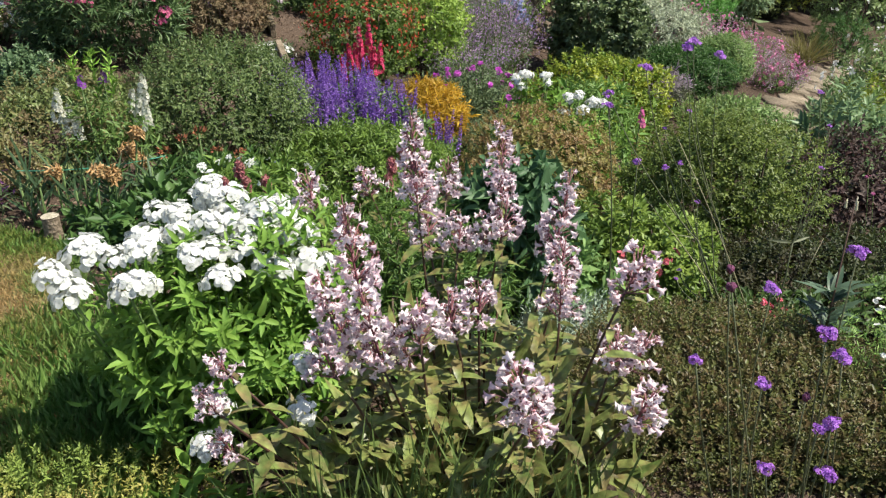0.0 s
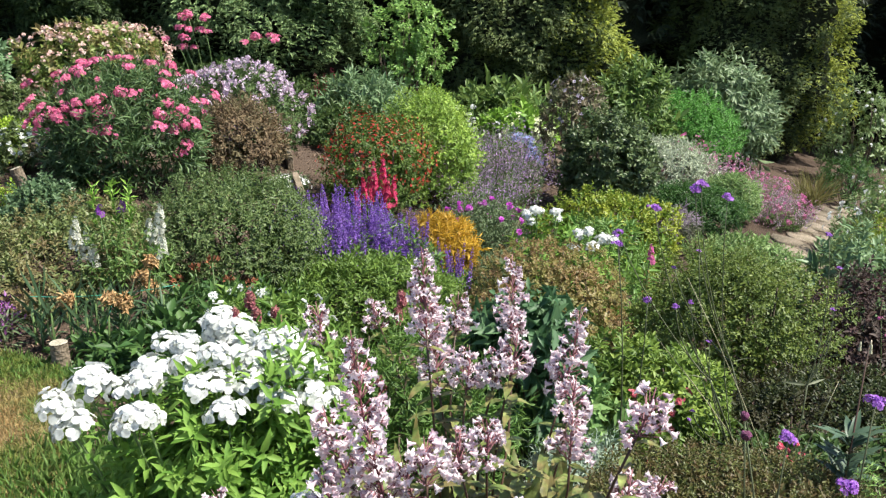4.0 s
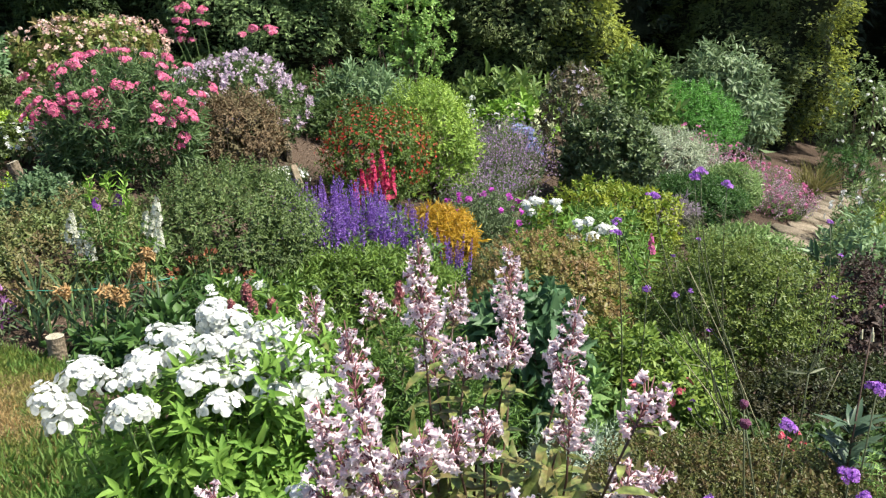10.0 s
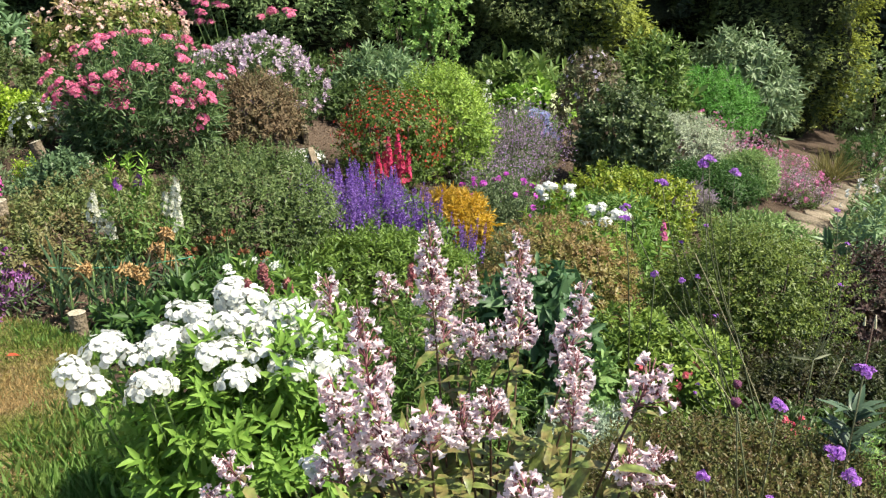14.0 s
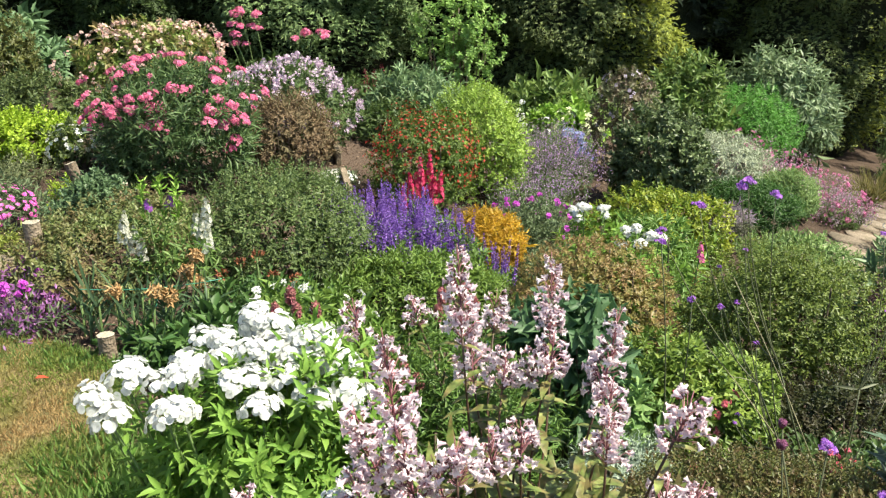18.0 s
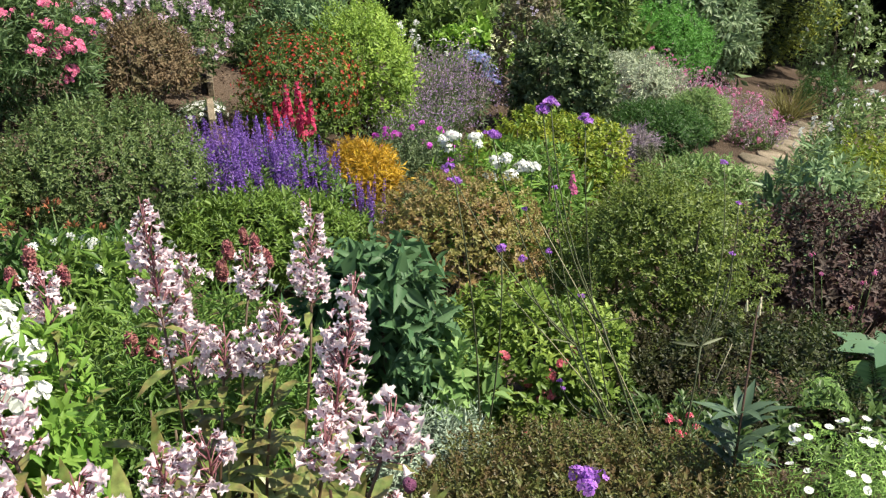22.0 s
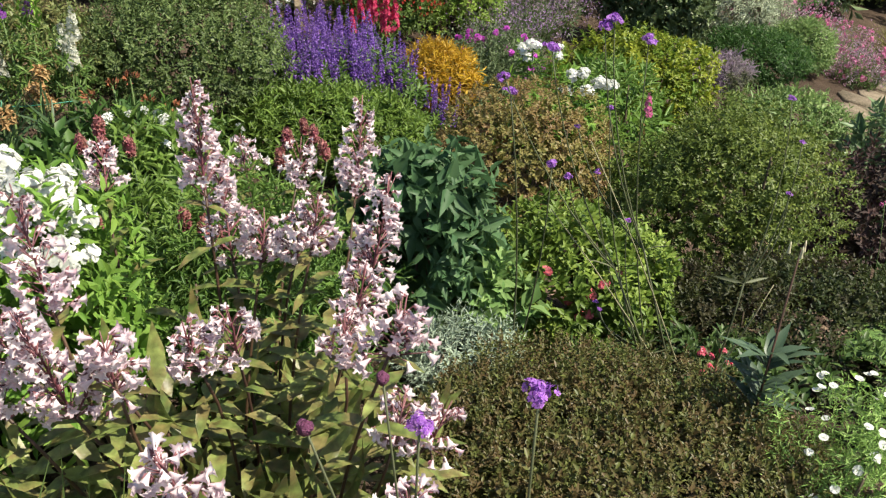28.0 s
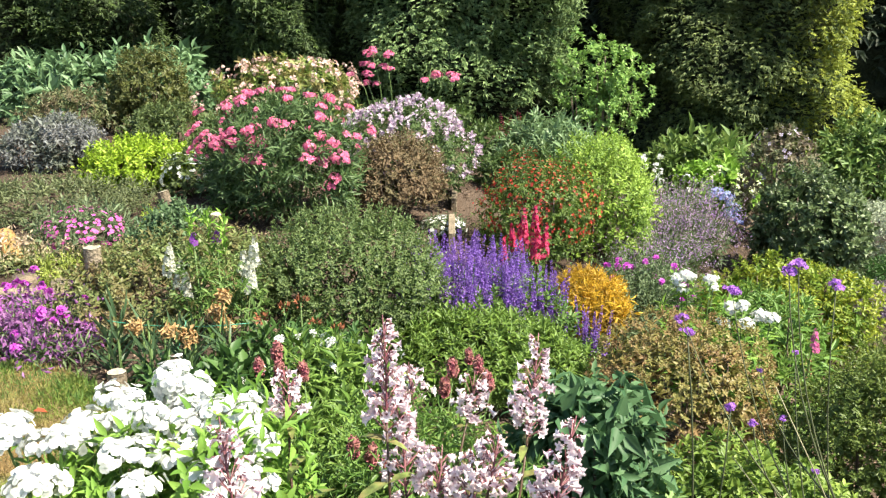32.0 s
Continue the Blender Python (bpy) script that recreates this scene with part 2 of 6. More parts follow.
LUSH = leafy("lush_grass", (0.17, 0.30, 0.07), (0.33, 0.46, 0.16), (0.25, 0.33, 0.10), 0.55, 0.55, 5)
gr = new("long_grass", mesh_np("long_grass", *blades(70000, (-2.6, 0), (1.3, 3.55), 0.022, 0.075, 0.0021,
        lambda x, y: (x < lawn_edge(y) + 0.05 + 0.22 * np.exp(-((y - 1.9) / 0.4) ** 2)) & ((x > lawn_edge(y) - 0.14 - 0.42 * np.exp(-((y - 1.85) / 0.45) ** 2) * rng.uniform(0.3, 1, len(x))) | (y > 3.0))), 0, LUSH))
tagged(gr, "longer green grass along the rim of the lawn", "grass", kind="stuff")
gr = new("long_grass", mesh_np("long_grass", *blades(30000, (-1.35, -0.5), (1.62, 2.75), 0.04, 0.11, 0.0020,
        lambda x, y: (rng.uniform(0, 1, len(x)) < np.exp(-((x + 0.86) / 0.2) ** 2 - ((y - 2.05) / 0.38) ** 2)), lean=0.45), 0, LUSH))
tagged(gr, "lush uncut grass beside the white flowers", "grass", kind="stuff")


# ---- plants ----
def lumpy(dirs, amount, k=22):
    """A factor round 1 for each direction: soft bumps."""
    c = unit(rng.normal(size=(k, 3)))
    a = rng.uniform(-0.6, 1, k)
    d = dirs @ c.T
    c2 = unit(rng.normal(size=(150, 3)))
    b = rng.uniform(-1, 0.8, 150)
    return 1 + amount * (a * np.exp((d - 1) * 11)).sum(1) + 0.09 * np.clip((b * np.exp((dirs @ c2.T - 1) * 70)).sum(1), -1.6, 1)


def crown(n, rx, ry, h, lift=0.0, lump=0.22, box=1.0, deep=0.35, low=-0.55):
    """Points and outward ways in a leafy crown that stands on 0 and is h high."""
    d = unit(rng.normal(size=(int(n * 1.6) + 20, 3)))
    d = d[d[:, 2] > low][:n]
    k = lumpy(d, lump)
    if box != 1.0:
        e = (np.abs(d) ** (2 * box)).sum(1) ** (-1 / (2 * box))
        k = k * e
    depth = 1 - deep * rng.uniform(0, 1, len(d)) ** 2.2
    c = lift + (h - lift) * 0.42
    p = d * (k * depth)[:, None] * [rx, ry, (h - lift) * 0.58] + [0, 0, c]
    nrm = unit(d / [rx, ry, (h - lift) * 0.58])
    ok = p[:, 2] > 0.01
    return p[ok], nrm[ok]


def foliage(n, rx, ry, h, L, W, fine=False, up=0.5, wild=0.6, hang=0.0, curl=0.15, per=9, long=0.0, **kw):
    """Leaves set in turn round short shoots that stick out of a crown."""
    p, nr = crown(max(8, n // per), rx, ry, h, **kw)
    m = len(p)
    ax = unit(nr + [0, 0, up] + rng.normal(0, wild * 0.6, (m, 3)) - [0, 0, hang])
    s = rng.uniform(0.65, 1.3, m)
    sl = L * (long or (2.6 if L < 0.04 else 1.4)) * s * rng.uniform(0.6, 1.3, m)
    u = unit(np.cross(ax, rng.normal(size=(m, 3))))
    v = np.cross(ax, u)
    P, D, N, S = [], [], [], []
    for i in range(per):
        f = (i + 0.5) / per
        a = i * 2.4 + rng.uniform(0, 0.8, (m, 1))
        out = np.cos(a) * u + np.sin(a) * v
        P.append(p + ax * (sl * (f - 0.35))[:, None])
        D.append(ax * (0.25 + 0.9 * f * f) + out * (1.05 - 0.6 * f) + rng.normal(0, wild * 0.35, (m, 3)) - [0, 0, hang])
        N.append(ax - out * 0.3 + [0, 0, 0.5] + rng.normal(0, 0.3, (m, 3)))
        S.append(s * (1.1 - 0.35 * f))
    P, D, N, S = (np.concatenate(q) for q in (P, D, N, S))
    ok = P[:, 2] > 0.005
    return leaves(P[ok], D[ok], N[ok], L * S[ok], W * S[ok], fine, curl=curl)


def twigs(k, rx, ry, h, r=0.012, reach=0.8):
    out = []
    for _ in range(k):
        a, e = rng.uniform(0, 6.283), rng.uniform(0.2, 1)
        tip = (math.cos(a) * rx * e * reach, math.sin(a) * ry * e * reach, h * rng.uniform(0.55, 0.9))
        out.append(tube(bow((math.cos(a) * 0.04, math.sin(a) * 0.04, -0.03), tip, (math.cos(a) * 0.06, math.sin(a) * 0.06, 0)), r, r * 0.3))
    return out


HEIGHT = {}


def shrub(name, label, x, y, rx, h, n, L, W, m, ry=None, z=None, category="shrub", branch=WOODY, core=True, fine=False, **kw):
    """A bush: branches, a dense inside and an outer coat of leaves."""
    e = thing(name, label, category, x, y, z)
    HEIGHT[e.name] = h
    ry = ry or rx
    for t in twigs(8, rx, ry, h, 0.005 + 0.009 * min(h, 1.2), 0.7):
        part("branch", t, branch, e)
    if core:
        kc = dict(kw)
        kc.pop("deep", None)
        part("inner_foliage", foliage(max(300, n // 4), rx * 0.8, ry * 0.8, h * 0.86, L * 1.7, W * 2.0, deep=0.25, **kc), m, e)
    part("foliage", foliage(n, rx, ry, h, L, W, fine, **kw), m, e)
    return e


def floret(petals=5, r=0.013, wide=0.9, cup=0.1):
    """A flat flower about the origin, looking along z: rounded petals, each one face."""
    s = np.array([0.05, 0.5, 0.82, 1.0, 0.95, 1.0, 0.82, 0.5]) * r
    w = np.array([0, 0.30, 0.5, 0.28, 0, -0.28, -0.5, -0.30]) * r * wide
    z = s * cup + np.abs(w) * 0.12
    V = []
    for k in range(petals):
        a = k * 2 * np.pi / petals
        V.append(np.stack([np.cos(a) * s - np.sin(a) * w, np.sin(a) * s + np.cos(a) * w, z + 0.0006 * (k % 2)], 1))
    return np.concatenate(V), [np.arange(petals * 8).reshape(petals, 8)]


def scatter_pieces(piece, P, N, size=1.0):
    """Copies of a piece at P, its z turned along N, joined."""
    V, Fs = piece
    n, k = len(P), len(V)
    N = unit(N)
    t = rng.normal(size=(n, 3))
    A = unit(np.cross(N, t))
    B = np.cross(N, A)
    s = np.broadcast_to(np.asarray(size, float), (n,))[:, None, None]
    W = P[:, None] + s * (V[None, :, :1] * A[:, None] + V[None, :, 1:2] * B[:, None] + V[None, :, 2:] * N[:, None])
    return W.reshape(-1, 3), [(np.arange(n)[:, None, None] * k + f[None]).reshape(-1, f.shape[1]) for f in Fs]


def head(n, r, flat, piece, jit=0.38):
    """A domed flower head."""
    d = unit(rng.normal(size=(n * 3, 3)))
    d = d[d[:, 2] > -0.25][:n]
    d[:, :2] *= rng.uniform(0.75, 1.2, (len(d), 1))
    return scatter_pieces(piece, d * [r, r, r * flat] * rng.uniform(0.8, 1.1, (len(d), 1)), d + [0, 0, 0.4] + rng.normal(0, jit, d.shape), rng.uniform(0.8, 1.15, len(d)))


def meshes(name, k, make, material, smooth=False):
    """k variants of one piece."""
    return [mesh_np(name, *make(), 0, material, smooth) for _ in range(k)]


def put(name, variants, parent, pts, ways, size=1.0, label=""):
    """One object for each place: a variant with its z along the way."""
    made = []
    for p, w in zip(pts, ways):
        q = Vector(w).to_track_quat('Z', 'Y') @ Euler((0, 0, rng.uniform(0, 6.28))).to_quaternion()
        s = size * rng.uniform(0.85, 1.15)
        o = part(name, variants[int(rng.integers(len(variants)))], None, parent, label, Matrix.LocRotScale(Vector(p), q, (s, s, s)))
        made.append(o)
    return made


def on_crown(k, rx, ry, h, up=0.1, **kw):
    """k places on the outside of a crown, those that face the open rather than the ground."""
    p, n = crown(k * 6, rx, ry, h, deep=0.02, **kw)
    m = (n[:, 2] > up) | ((n[:, 1] < -0.2) & (n[:, 2] > -0.2))
    return p[m][:k], n[m][:k]


def blooms(e, variants, fp, fn, size=1.0, name="flower"):
    """Up to 260 flowers as parts, any more as one joined rest."""
    put(name, variants, e, fp[:260], fn[:260], size)
    if len(fp) > 260:
        me = variants[0]
        V = np.array([v.co[:] for v in me.vertices])
        Fs = {}
        for q in me.polygons:
            Fs.setdefault(len(q.vertices), []).append(list(q.vertices))
        r = part("flower_mass", scatter_pieces((V, [np.array(f) for f in Fs.values()]), fp[260:], fn[260:], size), me.materials[0], e)
        tagged(r, kind="stuff")
def bush(name, label, x, y, rx, top, n, L, W, m, **kw):
    return shrub(name, label, x, y, rx, top - ground_z(x, y), n, L, W, m, **kw)


# ---- the conifers at the back ----
def conifer(x, y, rx, top, n, m, label, L=0.085):
    """A clipped broad conifer: a trunk, a dense inside and flat sprays of scale leaves in drooping tiers."""
    e = thing("conifer", label, "tree", x, y, group="conifers along the back")
    h = top - ground_z(x, y)
    part("trunk", tube([(0, 0, -0.1), (0.02, 0, h * 0.5), (0, 0, h * 0.95)], 0.16, 0.03, 8), WOODY, e)
    ph = rng.uniform(0, 6.283, 4)

    def radius(a, z):
        lob = 1 + 0.10 * np.sin(a * 5 + z * 1.3 + ph[0]) + 0.07 * np.sin(a * 11 - z * 3.1 + ph[1]) + 0.07 * np.sin(z * 4.3 + a * 2 + ph[2]) + 0.04 * np.sin(z * 9 + a * 7 + ph[3])
        return rx * lob * np.clip(1.05 - 0.35 * (z / h) ** 3, 0, 1) * np.clip(0.80 + z * 0.4, 0, 1)

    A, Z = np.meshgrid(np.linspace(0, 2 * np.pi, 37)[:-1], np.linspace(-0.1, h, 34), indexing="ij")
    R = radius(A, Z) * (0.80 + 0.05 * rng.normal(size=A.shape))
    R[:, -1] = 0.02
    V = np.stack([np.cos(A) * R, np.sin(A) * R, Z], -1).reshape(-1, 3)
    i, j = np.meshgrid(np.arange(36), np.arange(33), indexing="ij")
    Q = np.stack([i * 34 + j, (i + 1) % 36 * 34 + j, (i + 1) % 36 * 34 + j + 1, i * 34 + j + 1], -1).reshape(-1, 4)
    # dark core: shade between the sprays is put into its colour
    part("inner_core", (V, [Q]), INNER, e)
    # tufts of flat sprays on the side that faces the garden
    c = max(60, n // 26)
    tz, ta = rng.uniform(0.02, 1, c) ** 0.9 * h, rng.uniform(2.6, 6.8, c)
    tout = rng.normal(0, 0.045 * rx, c)
    i = rng.integers(0, c, n)
    z = np.clip(tz[i] + rng.normal(0, L * 1.1, n), 0.02, h * 1.02)
    a = ta[i] + rng.normal(0, L * 1.2 / rx, n)
    r = radius(a, z) * (1.0 - 0.12 * rng.uniform(0, 1, n) ** 1.5) + tout[i]
    P = np.stack([np.cos(a) * r, np.sin(a) * r, z], 1)
    O = np.stack([np.cos(a), np.sin(a), np.zeros(n)], 1)
    D = O * 0.7 + [0, 0, -0.1] + rng.normal(0, 0.25, (c, 3))[i] + rng.normal(0, 0.4, (n, 3))
    s = rng.uniform(0.6, 1.3, n)
    S = unit(np.cross(D, [0, 0, 1.0]))
    N = O * 0.8 + [0, 0, 0.7] + rng.normal(0, 0.4, (n, 3))
    # sprays on the sun side take lighter gold: sunlight put into the colour
    sunny = (a + rng.normal(0, 0.28, n) > 5.35) if m is CON_SUNLIT_GOLD else np.zeros(n, bool)
    for name, k, mm in (("foliage", ~sunny, CON_OLIVE if m is CON_SUNLIT_GOLD else m), ("golden_foliage", sunny, m)):
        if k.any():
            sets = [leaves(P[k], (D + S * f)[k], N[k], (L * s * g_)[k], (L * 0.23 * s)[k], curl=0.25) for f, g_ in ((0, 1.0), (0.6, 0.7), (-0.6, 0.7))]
            part(name, joined(sets), mm, e, "golden sprays with sunlight put into their colour" if name != "foliage" else "")
    return e


INNER = mat("conifer_core_shade", (0.026, 0.032, 0.018), (0.04, 0.046, 0.026), 0.9, 0, 4, 0.8, None, 0.1, 30)
CON_DARK = leafy("conifer_gap_shade", (0.022, 0.034, 0.02), (0.05, 0.066, 0.036), None, 0.6, 0.15, 1.5)
CON_MID = leafy("conifer_mid_green", (0.07, 0.12, 0.048), (0.27, 0.35, 0.145), None, 0.6, 0.25, 5)
CON_LEFT = leafy("conifer_yellow_tips", (0.03, 0.052, 0.016), (0.10, 0.145, 0.04), (0.035, 0.055, 0.022), 0.6, 0.2, 6)
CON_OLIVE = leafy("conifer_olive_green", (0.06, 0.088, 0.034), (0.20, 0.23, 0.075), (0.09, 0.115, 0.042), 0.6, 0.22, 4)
CON_SUNLIT_GOLD = leafy("golden_conifer", (0.18, 0.21, 0.045), (0.46, 0.47, 0.09), (0.26, 0.29, 0.065), 0.6, 0.3, 5)
for x, y, rx, top, m, t in (
        (-8.2, 12.6, 1.7, 3.6, CON_LEFT, "tall clipped green conifer, dense to the ground"),
        (-4.35, 11.9, 0.95, 3.4, CON_LEFT, "narrow clipped conifer with yellow-green leaf tips"),
        (-2.05, 13.2, 1.7, 3.4, CON_MID, "broad clipped mid-green conifer"),
        (1.9, 14.2, 1.6, 3.2, CON_SUNLIT_GOLD, "broad conifer with golden sprays on its sunny side"),
        (6.6, 16.3, 1.7, 3.3, CON_SUNLIT_GOLD, "tall conifer with golden sprays on its sunny side"),
        (12.2, 17.6, 1.6, 3.0, CON_SUNLIT_GOLD, "golden conifer at the end of the row")):
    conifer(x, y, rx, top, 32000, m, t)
# filler trees added behind the gaps; deep shade is put into CON_DARK
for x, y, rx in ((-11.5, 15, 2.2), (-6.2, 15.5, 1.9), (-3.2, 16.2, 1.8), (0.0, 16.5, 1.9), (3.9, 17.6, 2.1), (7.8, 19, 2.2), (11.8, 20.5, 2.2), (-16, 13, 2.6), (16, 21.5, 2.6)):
    conifer(x, y, rx, 4.1, 2500, CON_DARK, "added tall dark conifer behind the row, shade painted in its colour", 0.24)

# ---- shrubs of the far slope ----
M = leafy
bush("large_leaved_shrub", "grey-green shrub with long drooping leaves", 5.32, 13.8, 0.84, -0.16, 4600, 0.14, 0.036, M("grey_long_leaf", (0.10, 0.155, 0.075), (0.27, 0.33, 0.19)), up=0.1, hang=0.3, fine=True, lump=0.35)
bush("clipped_ball", "bright green finely leaved clipped ball shrub", 4.38, 12.7, 0.78, -0.46, 12000, 0.05, 0.012, M("bright_green_leaf", (0.07, 0.20, 0.035), (0.16, 0.36, 0.075)), lump=0.1, long=1.4, up=0.9, wild=0.4)
bush("rhododendron", "green rhododendron with leathery leaves in whorls", 3.42, 12.2, 0.50, 0.02, 1900, 0.13, 0.038, M("leathery_leaf", (0.08, 0.14, 0.035), (0.22, 0.29, 0.09), None, 0.45), fine=True)
bush("rhododendron", "dark green rhododendron in the shade of the conifers", 1.5, 11.8, 0.70, -0.32, 2200, 0.15, 0.04, MATS["leathery_leaf"], fine=True)
e = bush("viburnum", "dark glossy shrub with small rounded leaves", 2.12, 8.3, 0.46, 0.02, 6000, 0.052, 0.029, M("glossy_dark_leaf", (0.05, 0.08, 0.03), (0.18, 0.22, 0.105), None, 0.36, 0.2), lift=0.1, lump=0.2, wild=0.8, fine=True)
e = bush("cotoneaster", "loose twiggy shrub with small dull leaves and mauve flowers", 2.05, 9.7, 0.42, 0.30, 2600, 0.05, 0.022, M("dull_leaf", (0.08, 0.095, 0.045), (0.19, 0.20, 0.10), (0.17, 0.12, 0.09)), wild=0.9, lump=0.35)
fp, fn = on_crown(40, 0.4, 0.4, HEIGHT[e.name], up=0.3)
blooms(e, meshes("flower", 2, lambda: floret(4, 0.02), mat("pale_mauve_petal", (0.50, 0.40, 0.58), (0.66, 0.56, 0.68), 0.6, 0.3, 20)), fp, fn)
bush("silver_shrub", "silver-grey feathery shrub on the slope", 3.30, 10.4, 0.60, -0.68, 6500, 0.055, 0.010, M("silver_leaf", (0.26, 0.29, 0.21), (0.54, 0.55, 0.44), None, 0.7, 0.15), lump=0.25)
PINKS = mat("pink_petal", (0.56, 0.07, 0.30), (0.72, 0.30, 0.47), 0.6, 0.3, 20)
PINKHAZE = M("pink_flower_haze", (0.38, 0.10, 0.26), (0.58, 0.30, 0.44), (0.42, 0.34, 0.42), 0.7)
AIRY = M("airy_leaf", (0.13, 0.22, 0.07), (0.29, 0.37, 0.15))
bush("clipped_dome", "dark green shrub clipped to a dome", 3.16, 8.7, 0.53, -0.80, 10000, 0.035, 0.01, M("dark_needle", (0.03, 0.08, 0.022), (0.085, 0.17, 0.04)), lump=0.06, long=1.0)
e = bush("heather", "mauve flowering heather in a mound", 2.72, 8.1, 0.24, -0.9, 2500, 0.05, 0.008, M("heather_mauve", (0.24, 0.17, 0.27), (0.38, 0.28, 0.38), (0.12, 0.13, 0.07)), up=0.9, category="perennial")
e = bush("euonymus", "yellow-green variegated spreading shrub", 1.70, 6.5, 0.50, -0.28, 7500, 0.04, 0.02, M("yellow_green_leaf", (0.16, 0.20, 0.025), (0.36, 0.36, 0.05), (0.12, 0.19, 0.03)))
e = bush("hydrangea", "lime green hydrangea with cream and blue flower heads", 1.58, 10.9, 0.40, -0.47, 2400, 0.095, 0.055, M("lime_leaf", (0.13, 0.25, 0.035), (0.27, 0.40, 0.07)), fine=True)
HYD_B = meshes("flower_head", 2, lambda: head(34, 0.055, 0.8, floret(4, 0.022)), mat("blue_petal", (0.23, 0.28, 0.62), (0.36, 0.36, 0.68), 0.6, 0.2, 20))
HYD_C = meshes("flower_head", 2, lambda: head(34, 0.055, 0.8, floret(4, 0.022)), mat("cream_petal", (0.62, 0.66, 0.36), (0.76, 0.76, 0.55), 0.6, 0.2, 20))
fp, fn = on_crown(26, 0.43, 0.43, HEIGHT[e.name] * 1.1, up=0.25)
put("flower_head", HYD_C, e, fp, fn + [0, -0.4, 0.3], 1.3, "cream green hydrangea head")
fp = [np.array(q) - [1.58, 10.9, ground_z(1.58, 10.9)] for q in [(1.52, 10.4, -0.62), (1.64, 10.4, -0.66), (1.70, 10.4, -0.78), (1.76, 10.4, -0.90), (1.66, 10.35, -0.85), (1.82, 10.4, -0.98)]]
put("flower_head", HYD_B, e, fp, [(0, -0.6, 1)] * 6, 1.25, "pale blue hydrangea head")
for px, py, pz in fp:
    part("flower_stem", tube(bow((0, 0, 0.02), (px, py, pz), (0, 0, 0.1)), 0.006, 0.004), STEM, e)

LAVG = M("lavender_haze", (0.28, 0.14, 0.34), (0.46, 0.29, 0.54), (0.30, 0.22, 0.26), 0.7)


def sprays(k, rx, ry, h, spread=0.35, r=0.003, tipr=0.001, k2=5):
    """Thin stems that rise and fan out from a clump."""
    tips, out = [], []
    for _ in range(k):
        a, q = rng.uniform(0, 6.283), math.sqrt(rng.uniform(0, 1))
        b = np.array([math.cos(a) * rx * q, math.sin(a) * ry * q, -0.01])
        tip = b + [math.cos(a) * spread * h * q + rng.normal(0, 0.04), math.sin(a) * spread * h * q + rng.normal(0, 0.04), h * rng.uniform(0.55, 1.1) * (1 - 0.3 * q * q)]
        out.append(tube(bow(b, tip, (0, 0, 0.04 * h), k2), r, tipr, 3))
        tips.append(tip)
    return joined(out), np.array(tips)


def haze(name, label, x, y, rx, top, k, m, n=2600, leafm=None, size=(0.03, 0.012)):
    """A see-through perennial: many thin stems, small leaves and florets along their upper halves."""
    e = thing(name, label, "perennial", x, y)
    h = top - ground_z(x, y)
    HEIGHT[e.name] = h
    st, tips = sprays(k, rx * 0.7, rx * 0.7, h)
    tagged(part("stem_mass", st, STEM, e), kind="stuff")
    i = rng.integers(0, k, n)
    f = rng.uniform(0.45, 1.0, n)[:, None]
    P = tips[i] * np.concatenate([0.75 + 0.25 * f, 0.75 + 0.25 * f, f], 1) + rng.normal(0, 0.032, (n, 3))
    tagged(part("flower_mass", leaves(P, rng.normal(size=(n, 3)) + [0, 0, 0.6], rng.normal(size=(n, 3)), size[0], size[1]), m, e), kind="stuff")
    part("foliage", foliage(n // 2, rx * 0.9, rx * 0.9, h * 0.5, 0.06, 0.010, deep=0.9, lump=0.35, up=1.0), leafm or M("grey_green_leaf", (0.10, 0.14, 0.07), (0.19, 0.23, 0.13), None, 0.65), e)
    return e


# airy pink-flowered plants that follow the slope down to the path
for x, y, rx, top in ((3.80, 10.9, 0.42, -0.72), (4.22, 10.6, 0.40, -0.92), (4.62, 10.35, 0.36, -1.10), (4.55, 9.55, 0.28, -1.12)):
    e = haze("gaura", "airy green plant with a haze of pink flowers", x, y, rx, top, 150, PINKHAZE, 1500, AIRY, (0.026, 0.014))
    put("flower", meshes("flower", 2, lambda: head(5, 0.018, 0.8, floret(4, 0.017)), PINKS), e, *on_crown(26, rx, rx, HEIGHT[e.name] * 1.02, up=0.2), 1.0)
bush("rounded_shrub", "soft green rounded shrub beside the clipped dome", 3.86, 9.5, 0.34, -0.90, 4200, 0.05, 0.012, AIRY, lump=0.2, up=0.9)
haze("catmint", "hazy grey-mauve flowering perennial with thin stems", 0.99, 8.2, 0.49, -0.03, 400, LAVG, 5500, None, (0.024, 0.010))
haze("catmint", "lower hazy mauve perennial in front of the taller one", 0.80, 7.35, 0.40, -0.28, 200, LAVG, 1500, None, (0.024, 0.010))
e = haze("campion", "grey-leaved clump with magenta flowers", 0.64, 6.45, 0.42, -0.26, 120, MATS["grey_green_leaf"], 3400)
MAG = meshes("flower", 2, lambda: head(7, 0.016, 0.8, floret(5, 0.016)), mat("magenta_petal", (0.48, 0.04, 0.46), (0.62, 0.12, 0.60), 0.6, 0.3, 20))
fp, fn = on_crown(24, 0.34, 0.3, HEIGHT[e.name] * 1.02)
put("flower", MAG, e, fp + [0.03, -0.05, 0], fn, 1.1)
bush("light_shrub", "fine-leaved fresh yellow-green rounded shrub", 0.32, 7.75, 0.44, 0.34, 14000, 0.034, 0.012, M("fresh_leaf", (0.19, 0.29, 0.045), (0.38, 0.47, 0.10), (0.15, 0.23, 0.04)), lump=0.4, long=2.3, up=0.8)
